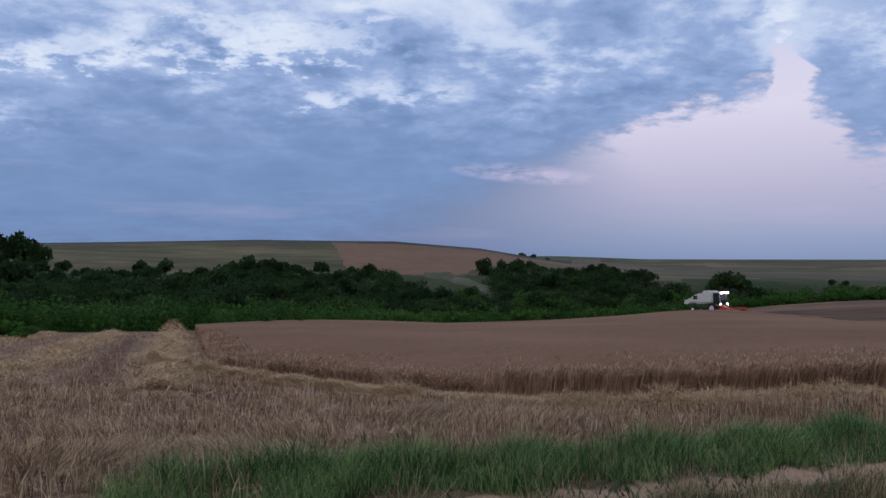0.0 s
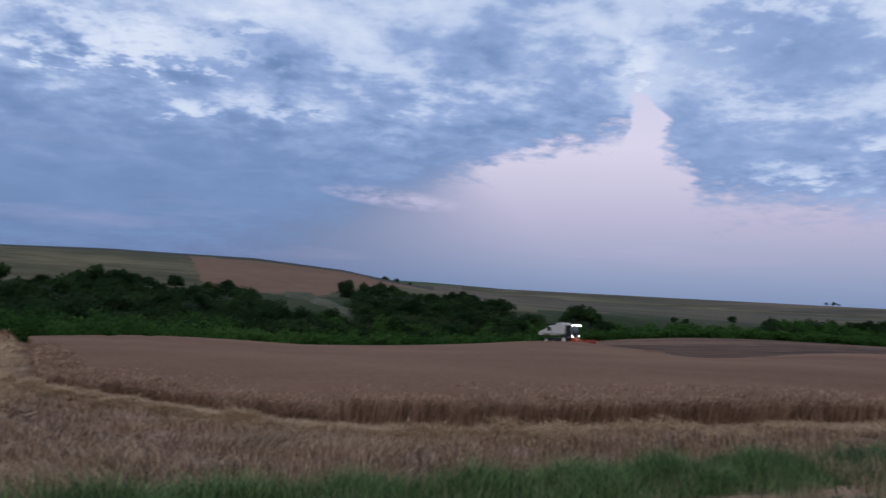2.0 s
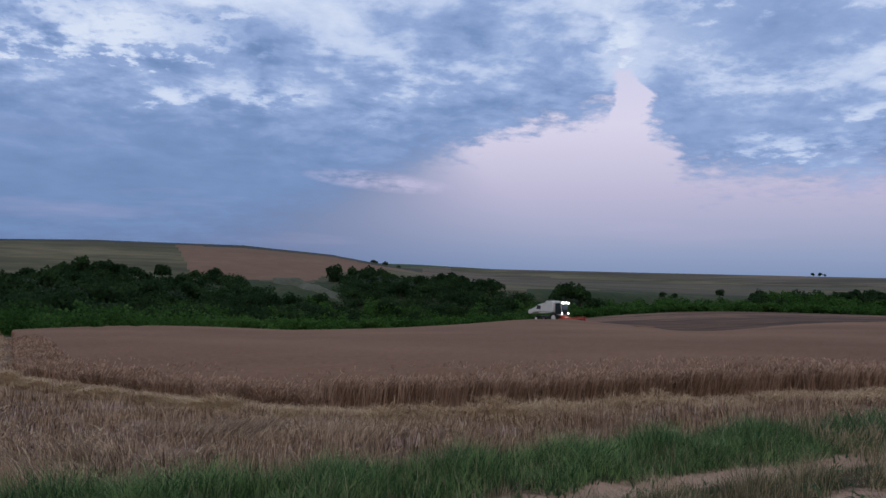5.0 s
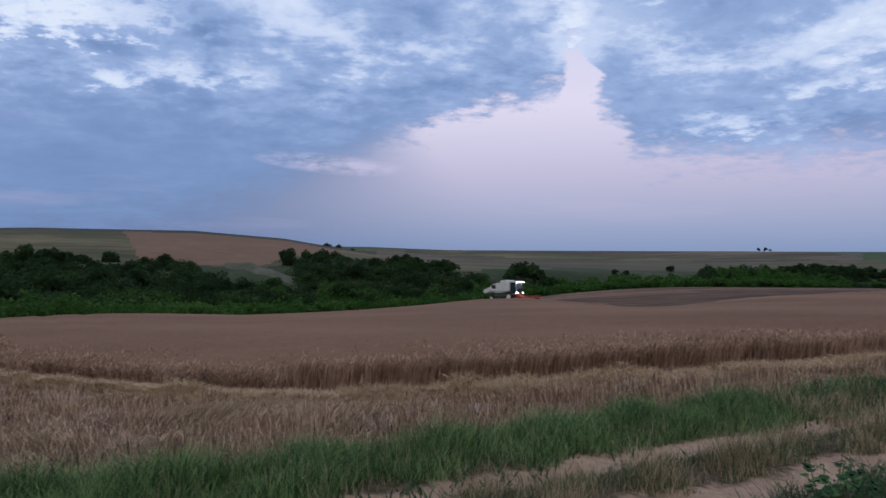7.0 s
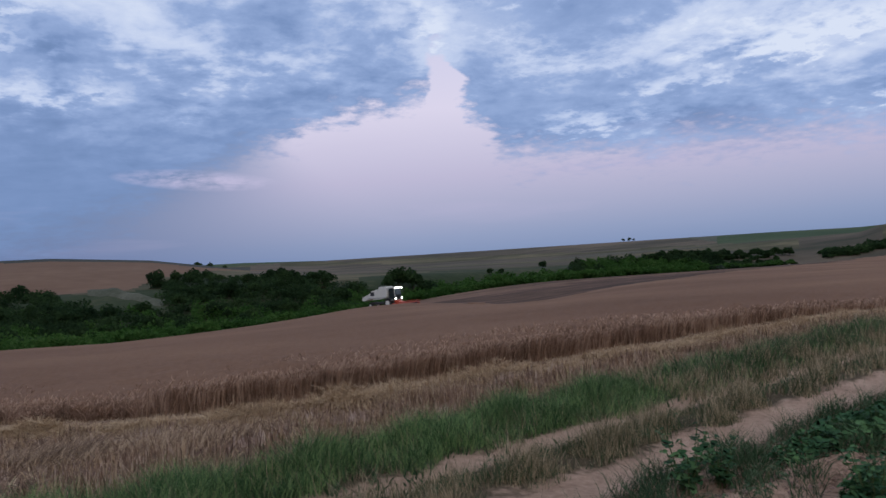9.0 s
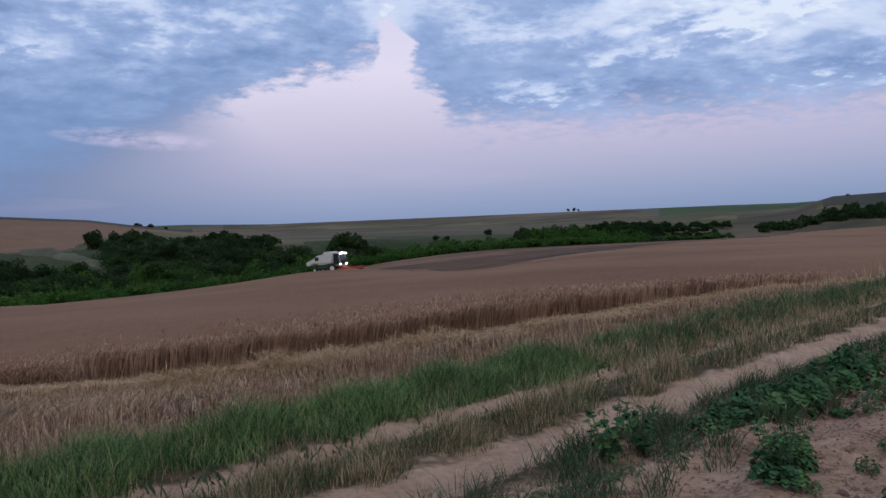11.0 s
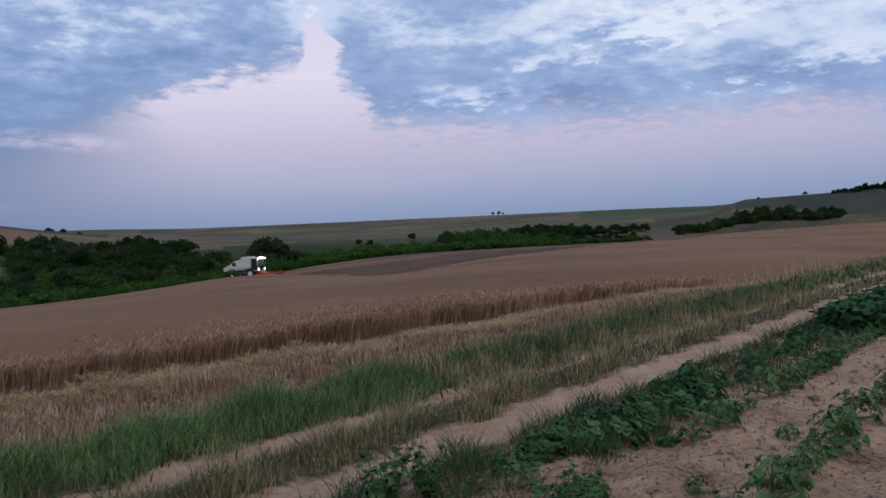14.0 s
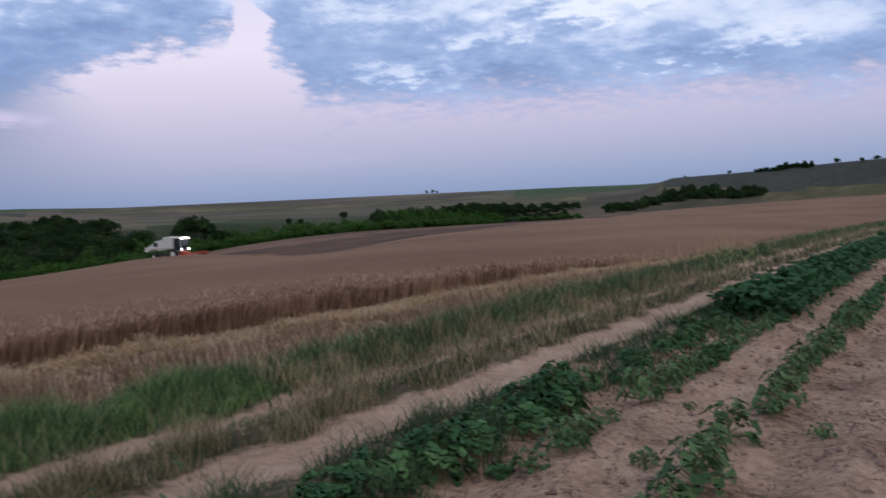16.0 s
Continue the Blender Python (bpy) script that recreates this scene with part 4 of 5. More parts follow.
def build_wheat_stalks():
    rng = np.random.RandomState(14)
    us, ds = [], []
    for u0, u1, depth, dens in ((1.3, 14, 1.3, 900), (14, 34, 1.6, 400), (34, 70, 2.0, 70), (3, 22, 5.0, 60), (22, 50, 5.0, 22)):
        n = int((u1 - u0) * depth * dens)
        us.append(rng.uniform(u0, u1, n)), ds.append(rng.uniform(0, 1, n) ** 1.3 * depth)
    u, dep = np.concatenate(us), np.concatenate(ds)
    v = wheat_rim(u) + dep * np.where(u < 6, 1.8, 1.0)
    # the cut corner: stalks along the side that runs away from the track
    n = 26000
    v2 = rng.uniform(13, 42, n)
    u2 = cut_line(v2) + rng.uniform(0, 1, n) ** 1.5 * 1.6
    u2 = np.maximum(u2, 0.55 + 0.051 * v2 + rng.uniform(0, 1.2, n))
    u, v = np.concatenate([u, u2]), np.concatenate([v, v2])
    x, y = xy(u, v)
    ok = in_wheat(x, y) & (u < 21 + rng.uniform(0, 8, len(u)))
    x, y, u = x[ok], y[ok], u[ok]
    n = len(x)
    d = np.hypot(x, y)
    wide = np.clip(d / 13, 0.9, 3.0)
    z = terrain(x, y)
    h = (0.38 - 0.15 * step(18, 28, u)) * cut_side(u, uv(x, y)[1]) + 0.04 * wave_noise(x, y, 1.3, 36) + rng.normal(0, 0.035, n)
    th, la = rng.uniform(0, 6.283, n), rng.normal(0.4, 1.3, n)
    lean = rng.uniform(0.01, 0.16, n)
    side = np.stack([np.cos(th), np.sin(th), np.zeros(n)], 1)
    base = np.stack([x, y, z], 1)
    top = base + np.stack([np.cos(la) * lean, np.sin(la) * lean, h], 1)
    nod = np.stack([np.cos(la) * 0.05, np.sin(la) * 0.05, rng.uniform(-0.02, 0.07, n)], 1)
    sw, ew = side * (0.005 * wide)[:, None], side * (0.010 * wide)[:, None]
    V = np.stack([base - sw, base + sw, top - sw, top + sw, top + nod * 0.4 - ew, top + nod * 0.4 + ew, top + nod * 1.4], 1).reshape(-1, 3)
    k = np.arange(n)[:, None] * 7
    F = np.concatenate([k + [0, 1, 2], k + [1, 3, 2], k + [2, 3, 5], k + [2, 5, 4], k + [4, 5, 6]], 0)
    ob = new("wheat_stalks", mesh_from("wheat_stalks", V, F, [M["stalk"]]))
    tagged(ob, "ripe wheat stalks with drooping ears at the field edge", "wheat", kind="stuff")


def build_soil_litter():
    rng = np.random.RandomState(15)
    u, v, s = scatter(rng, [(2, 10, -1.2, 3.3, 190, 0.75), (10, 24, -1.5, 3.0, 60, 1.2)])
    x, y = xy(u, v)
    n = len(x)
    ico = np.array([(1, 0, 0), (-1, 0, 0), (0, 1, 0), (0, -1, 0), (0, 0, 1), (0, 0, -1)], float)
    tri = np.array([(0, 2, 4), (2, 1, 4), (1, 3, 4), (3, 0, 4), (2, 0, 5), (1, 2, 5), (3, 1, 5), (0, 3, 5)])
    r = rng.uniform(0.006, 0.022, n) * s * np.where(rng.uniform(0, 1, n) < 0.08, 2.4, 1.0)
    V = ico[None] * r[:, None, None] * rng.uniform(0.6, 1.3, (n, 6, 3)) * [1, 1, 0.7]
    V += np.stack([x, y, terrain(x, y) + r * 0.2], 1)[:, None]
    F = (np.arange(n)[:, None, None] * 6 + tri[None]).reshape(-1, 3)
    tagged(new("soil_clods", mesh_from("soil_clods", V.reshape(-1, 3), F, [M["soil"]])), "small dry clods of clay scattered between the rows", "clods", kind="stuff")
    u, v, s = scatter(rng, [(2, 10, -1.2, 3.4, 130, 1), (10, 22, -1.2, 3.0, 45, 1.5)])
    x, y = xy(u, v)
    blades("dead_stems", x, y, rng.uniform(0.05, 0.2, len(x)), 0.007 * s, rng.uniform(0.8, 1.0, len(x)), M["bark"], "dark dead stems littering the dry soil", "litter", rng, flat=0.9, dz=0.015)


build_verge()
build_stubble()
build_lodged()
build_swath()
build_windrows()
build_wheat_stalks()
build_soil_litter()


# ---- single things ----
def part(name, bm, mat, parent, label=""):
    me = bpy.data.meshes.new(name)
    bm.to_mesh(me)
    bm.free()
    me.materials.append(mat)
    ob = new(name, me)
    ob.parent = parent
    if label:
        ob["label"] = label
    return ob


def box(bm, x0, x1, y0, y1, z0, z1, bevel=0.0, top=1.0):
    r = bmesh.ops.create_cube(bm, size=1)
    for q in r["verts"]:
        k = top if q.co.z > 0 else 1.0
        q.co = Vector(((x0 + x1) / 2 + q.co.x * (x1 - x0) * k, (y0 + y1) / 2 + q.co.y * (y1 - y0), (z0 + z1) / 2 + q.co.z * (z1 - z0)))
    if bevel:
        edges = list({e for q in r["verts"] for e in q.link_edges})
        bmesh.ops.bevel(bm, geom=edges, offset=bevel, segments=2, affect="EDGES")
    return bm


def rod(bm, a, b, r0, r1, sides=8):
    a, b = Vector(a), Vector(b)
    m = Matrix.Translation((a + b) / 2) @ (b - a).to_track_quat("Z", "Y").to_matrix().to_4x4()
    bmesh.ops.create_cone(bm, cap_ends=True, segments=sides, radius1=r0, radius2=r1, depth=(b - a).length, matrix=m)
    return bm


def profile(bm, pts, y0, y1, bevel=0.05):
    """A side outline in x and z, pushed out from y0 to y1."""
    f = bm.faces.new([bm.verts.new((px, y0, pz)) for px, pz in pts])
    r = bmesh.ops.extrude_face_region(bm, geom=[f])
    bmesh.ops.translate(bm, verts=[g for g in r["geom"] if isinstance(g, bmesh.types.BMVert)], vec=(0, y1 - y0, 0))
    bmesh.ops.recalc_face_normals(bm, faces=bm.faces[:])
    bmesh.ops.bevel(bm, geom=bm.edges[:], offset=bevel, segments=2, affect="EDGES")
    return bm


def thing(name, label, category, group=""):
    return tagged(new(name), label, category, group)


# trees and shrubs of the valley
def crown_mesh(bm, rng, blobs, count, size):
    """Many small turned leaf clumps over the skins of a few uneven blobs."""
    for k in range(count):
        cx, cy, cz, rx, rz = blobs[rng.randint(len(blobs))]
        d = rng.normal(0, 1, 3)
        d /= np.linalg.norm(d) + 1e-6
        d[2] = d[2] if d[2] > -0.35 else -0.4 * d[2]
        f = rng.uniform(0.72, 1.1)
        c = Vector((cx + d[0] * rx * f, cy + d[1] * rx * f, cz + d[2] * rz * f))
        q = Euler(rng.uniform(0, 6.28, 3)).to_matrix()
        s = size * rng.uniform(0.6, 1.5)
        vs = [bm.verts.new(c + q @ Vector((px * s, py * s, pz * s))) for px, py, pz in ((-1, -0.5, 0), (0.1, -0.9, 0.3), (1, 0.1, 0), (0.2, 0.9, -0.3))]
        bm.faces.new(vs[:3]), bm.faces.new((vs[0], vs[2], vs[3]))
    return bm


def make_tree(name, label, seed, mat, height, spread, clumps, low=False, size=0.27):
    rng = np.random.RandomState(seed)
    ob = thing(name, label, "tree" if "tree" in name else "shrub")
    bm = bmesh.new()
    rod(bm, (0, 0, -0.3), (0.1, 0.05, height * 0.45), 0.05 * height ** 0.7, 0.03 * height ** 0.7)
    blobs = []
    for k in range(6 if not low else 7):
        a, r = rng.uniform(0, 6.28), spread * rng.uniform(0.15, 0.62)
        bx, by, bz = r * math.cos(a), r * math.sin(a), height * (rng.uniform(0.38, 0.78) if not low else rng.uniform(0.25, 0.6))
        rod(bm, (0.05, 0.03, height * 0.25), (bx, by, bz), 0.022 * height ** 0.7, 0.008 * height, 5)
        blobs.append((bx, by, bz, spread * rng.uniform(0.34, 0.55), height * rng.uniform(0.2, 0.34)))
    part("trunk", bm, M["bark"], ob, "grey forked trunk and limbs")
    part("crown", crown_mesh(bmesh.new(), rng, blobs, clumps, size), mat, ob)
    return ob


def ground_at(x, y):
    return float(terrain(np.array([x]), np.array([y]))[0])


def thicket(name, bushes, mat, label, rng):
    """Bushes that cannot be told apart, each a heap of small leaf clumps, as one mesh."""
    shape = np.array([(-1, -0.5, 0), (0.1, -0.9, 0.3), (1, 0.1, 0), (0.2, 0.9, -0.3)])
    out = []
    for a, d, r, h in bushes:
        x, y = d * math.sin(radians(a)), d * math.cos(radians(a))
        clumps = 270 if d < 110 else (210 if d < 150 else 165)
        q = rng.normal(0, 1, (clumps, 3))
        q /= np.linalg.norm(q, axis=1)[:, None]
        q[:, 2] = np.abs(q[:, 2])
        q *= rng.uniform(0.6, 1.12, (clumps, 1)) * np.array([r, r, h])
        th = rng.uniform(0, 6.283, (clumps, 2))
        c0, s0, c1, s1 = np.cos(th[:, 0]), np.sin(th[:, 0]), np.cos(th[:, 1]), np.sin(th[:, 1])
        R = np.stack([np.stack([c0, -s0 * c1, s0 * s1], 1), np.stack([s0, c0 * c1, -c0 * s1], 1), np.stack([0 * c0, s1, c1], 1)], 1)
        sz = (0.065 + 0.0008 * d) * rng.uniform(0.6, 1.5, clumps)
        V = np.einsum("nij,kj->nki", R, shape) * sz[:, None, None]
        out.append(V + (q + np.array([x, y, ground_at(x, y) + 0.1]))[:, None])
    V = np.concatenate(out)
    F = (np.arange(len(V))[:, None, None] * 4 + np.array([(0, 1, 2), (0, 2, 3)])[None]).reshape(-1, 3)
    tagged(new(name, mesh_from(name, V.reshape(-1, 3), F, [mat])), label, "bushes", kind="stuff")


def plant_valley():
    rng = np.random.RandomState(16)
    dark = [make_tree("valley_tree", "dark green bushy tree on the valley slope", 40 + k, M["leaf_dark"], 5.6, 3.0, 820, True, 0.28) for k in range(4)]
    bright = [make_tree("valley_shrub", "bright green low shrub in the valley bottom", 50 + k, M["leaf_bright"], 2.8, 2.6, 560, True, 0.25) for k in range(3)]
    grey = [make_tree("willow_shrub", "grey-green rounded willow shrub in the valley", 60 + k, M["leaf_grey"], 4.0, 3.0, 900, True, 0.2) for k in range(2)]
    used = set()

    def put(kind, a, d, s, tall=1.0):
        x, y = d * math.sin(radians(a)), d * math.cos(radians(a))
        src = next((k for k in kind if k.name not in used), kind[rng.randint(len(kind))])
        m = pose(x, y, ground_at(x, y) - 0.1, 0, 0, rng.uniform(0, 360)) @ Matrix.Diagonal((s, s, s * tall, 1))
        if src.name not in used:
            used.add(src.name)
            src.matrix_basis = m
            return src
        return copy_thing(src, m)

    # bright shrubs right behind the field's crest
    for a in np.arange(-31, 46, 0.6):
        e = np.interp(a, AZ_EDGE, D_EDGE)
        for k in range(0 if e < 100 else (2 if a < 30 else 1)):
            put(bright, a + rng.uniform(-0.4, 0.4), e + 9 + k * 14 + rng.uniform(-4, 4), rng.uniform(0.8, 1.3), rng.uniform(0.75, 1.15))
    # darker trees higher up the slope, in groups with gaps
    for a in np.arange(-31, 17.0, 0.75):
        e = np.interp(a, AZ_EDGE, D_EDGE)
        for k in range(4):
            d = max(e + 45, 130) + k * 33 + rng.uniform(-10, 10)
            if d > np.interp(a, [0, 4], [232, 255]) or (-1.8 < a < 3.8 and 196 < d < 240):
                continue
            if wave_noise(np.array([a * 1.0]), np.array([d * 0.12]), 5.5, 42)[0] > (0.75 if d < 205 else 0.15):
                continue
            put(dark, a + rng.uniform(-0.3, 0.3), d, rng.uniform(0.55, 1.2) * (1.0 if d < 190 else 0.85), rng.uniform(0.8, 1.15))
    # the mass of bushes between them
    low, tall, mixed = [], [], []
    for a in np.arange(-32, 46, 0.36):
        e = np.interp(a, AZ_EDGE, D_EDGE)
        for k in range(16):
            d = e + 8 + k * (7.5 if a < 14 else 6) + rng.uniform(-4, 4)
            if d > (np.interp(a, [0, 4], [224, 248]) if a < 17 else e + (34 if a < 31 else 52 if a < 44.5 else 16)) or (-1.6 < a < 3.6 and 196 < d < 238):
                continue
            n = wave_noise(np.array([a * 1.0]), np.array([d * 0.1]), 4.0, 43)[0]
            if a < 4 and ((d > 195 and n > 0.3) or (d > 160 and n > 0.7)):
                continue
            b = (a + rng.uniform(-0.3, 0.3), d, rng.uniform(1.4, 2.6), rng.uniform(1.6, 3.0))
            if a > 37:
                b = (b[0], b[1], b[2] * (1 - (a - 37) / 13), b[3] * (1 - (a - 37) / 11))
            if 13.4 < a < 17.2 and d > 226:
                continue
            if k < np.interp(a, [-20, -8, 8], [2.5, 6.5, 6]) - 2.5 * n and a < 40:
                low.append(b)
            elif n < -0.75:
                mixed.append(b)
            else:
                low_down = np.interp(d, [140, 200], [1.05, 0.75]) if a < 17 else 1.0
                tall.append((b[0], b[1], b[2] * 1.05, b[3] * 1.1 * low_down))
    thicket("shrub_thicket", low, M["leaf_bright"], "dense bright green shrubs filling the valley bottom", rng)
    thicket("bush_thicket", tall, M["leaf_dark"], "dense dark green bushes covering the valley slope", rng)
    thicket("willow_thicket", mixed, M["leaf_grey"], "patches of grey-green willow bushes in the valley", rng)
    # single trees that stand out
    for a, d, s, tall in ((18.4, 226, 1.35, 0.8), (19.2, 229, 1.4, 0.9), (20.2, 229, 1.5, 0.92), (21.0, 228, 1.3, 0.75), (-14.6, 214, 0.95, 1.0), (-13.4, 218, 1.1, 1.05), (-12.3, 216, 1.0, 0.95), (-11.1, 220, 1.15, 1.0), (-10.2, 218, 0.9, 0.9), (-22.6, 200, 1.05, 1.0), (-23.6, 204, 0.9, 0.9), (-6.4, 222, 0.9, 0.9), (-5.2, 220, 0.85, 0.9), (14.1, 226, 0.8, 0.7), (15.9, 224, 0.75, 0.7), (-26.6, 240, 1.6, 1.1), (-27.4, 244, 1.9, 1.25), (-28.5, 240, 1.9, 1.2), (-29.8, 242, 1.8, 1.2),
                          (11.2, 236, 1.35, 1.05), (11.9, 240, 1.1, 1.0), (2.9, 238, 1.0, 0.9), (4.6, 240, 1.2, 0.9), (5.4, 238, 1.2, 0.9)):
        put(dark, a, d, s, tall)
    for a, d, s, tall in ((-15.2, 118, 1.0, 0.95), (-16.3, 121, 1.15, 0.9), (-17.4, 118, 0.95, 0.85), (-14.3, 122, 0.8, 0.8), (-19.0, 116, 0.9, 0.8), (-21.5, 112, 0.8, 0.8), (-24.0, 110, 0.85, 0.8)):
        put(dark, a, d, s, tall)
    for a in np.arange(5.8, 14.6, 0.6):
        put(dark, a + rng.uniform(-0.3, 0.3), rng.uniform(205, 243), rng.uniform(0.65, 1.25), rng.uniform(0.8, 1.05))
    for a, d, s in ((8.2, 168, 1.1), (7.4, 172, 0.9), (-20.5, 100, 0.8)):
        put(grey, a, d, s, 0.9)
    # scattered bushes and hedges on the far slopes
    for a, d, s in ((25.6, 262, 0.5), (26.4, 265, 0.5), (29.3, 290, 0.62), (32.0, 300, 0.62), (33.2, 302, 0.4), (35.8, 312, 0.5), (5.6, 640, 1.6), (6.3, 645, 1.3), (7.3, 650, 1.2), (34.9, 838, 0.8), (35.3, 840, 0.9), (35.6, 838, 0.6)):
        put(dark, a, d, s, 0.95)
    for a in np.arange(36.4, 45.5, 0.3):
        put(dark, a, 318 + rng.uniform(-8, 8) + (a - 37) * 4, rng.uniform(0.7, 1.15), 0.85)
    hedge = []
    for a in np.arange(47.4, 57.6, 0.14):
        for k in range(2):
            hedge.append((a + rng.uniform(-0.1, 0.1), np.interp(a, [47, 53, 58], [350, 398, 402]) + rng.uniform(-9, 9), rng.uniform(1.4, 2.6), rng.uniform(1.5, 3.0) * (0.6 + 0.6 * math.sin((a - 46) * 0.24)) * (0.4 if math.sin(a * 3.1) > 0.93 else 1.0)))
    thicket("hedgerow", hedge, M["leaf_dark"], "dark hedgerow of bushes crossing the far slope", rng)
    for a, d, s in ((-27.4, 47, 0.42), (-28.6, 49, 0.5), (-29.8, 46, 0.5), (-28.0, 44, 0.3), (-30.6, 50, 0.55)):
        put(bright, a, d, s, 0.8)
    ridge = [(a + rng.uniform(-0.1, 0.1), 447 + rng.uniform(-6, 6), rng.uniform(0.7, 1.5), rng.uniform(0.6, 3.0) * (1.0 if a > 58.4 else 0.5)) for a in np.arange(57.0, 60.4, 0.13)]
    thicket("ridge_trees", ridge, M["leaf_dark"], "dark uneven clump of trees along the far ridge", rng)
    for a, d, s in ((52.6, 440, 0.5), (55.4, 446, 0.5), (61.8, 447, 0.6), (63.2, 444, 0.55), (64.0, 446, 0.6), (65.1, 447, 0.7)):
        put(dark, a, d, s, 0.9)


def chalk_bank(name, a0, d0, a1, d1, rise, width):
    """A low bare bank that runs slantwise down the valley side."""
    bm = bmesh.new()
    n = 18
    rows = []
    for i in range(n + 1):
        f = i / n
        a, d = radians(a0 + (a1 - a0) * f), d0 + (d1 - d0) * f
        crest = rise * math.sin(math.pi * min(1, 0.12 + f * 0.88)) ** 0.6 * (1 - 0.5 * f)
        row = []
        for k, (off, up) in enumerate(((-1.0, -0.3), (-0.6, 0.25), (-0.25, 0.75), (0.1, 1.0), (0.6, 0.6), (1.2, -0.3))):
            px, py = (d + off * width) * math.sin(a), (d + off * width) * math.cos(a)
            row.append(bm.verts.new((px, py, ground_at(px, py) + up * crest + 0.05 * math.sin(i * 2.3 + k * 1.7))))
        rows.append(row)
    for p, q in zip(rows, rows[1:]):
        for k in range(5):
            bm.faces.new((p[k], q[k], q[k + 1], p[k + 1]))
    bmesh.ops.recalc_face_normals(bm, faces=bm.faces[:])
    for f in bm.faces:
        f.smooth = True
    me = bpy.data.meshes.new(name)
    bm.to_mesh(me)
    bm.free()
    me.materials.append(M["pale"])
    tagged(new(name, me), "pale bare chalky bank among the bushes", "bank", kind="structure")


plant_valley()
chalk_bank("chalk_bank", -1.3, 232, 3.4, 205, 2.0, 5)


# the combine harvester
P = {
    "white": plain("cream_painted_steel", (0.60, 0.60, 0.56), 0.5),
    "grey": plain("grey_painted_steel", (0.30, 0.31, 0.31), 0.5),
    "red": plain("orange_red_steel", (0.42, 0.07, 0.04), 0.6),
    "tyre": plain("black_rubber", (0.02, 0.02, 0.02), 0.9),
    "dark": plain("dark_steel", (0.04, 0.04, 0.045), 0.6),
    "lamp": glowing("lit_work_lamp", (1.0, 0.97, 0.9), 24.0),
}
glass = bpy.data.materials.new("tinted_cab_glass")
glass.use_nodes = True
gp = glass.node_tree.nodes["Principled BSDF"]
gp.inputs["Base Color"].default_value, gp.inputs["Roughness"].default_value = (0.03, 0.04, 0.045, 1), 0.08


def wheel(parent, x, y, r, w, name="wheel"):
    tyre_bm = rod(bmesh.new(), (x, y - w / 2, r), (x, y + w / 2, r), r, r, 28)
    for k, q in enumerate(tyre_bm.verts):
        if k % 4 < 2:
            q.co.x, q.co.z = x + (q.co.x - x) * 1.05, r + (q.co.z - r) * 1.05
    hub = new(name)
    hub.parent = parent
    part("tyre", tyre_bm, P["tyre"], hub, "black lugged rubber tyre")
    rim_bm = rod(bmesh.new(), (x, y - w / 2 - 0.03, r), (x, y + w / 2 + 0.03, r), r * 0.55, r * 0.55, 20)
    part("rim", rim_bm, P["white"], hub, "cream painted wheel rim")


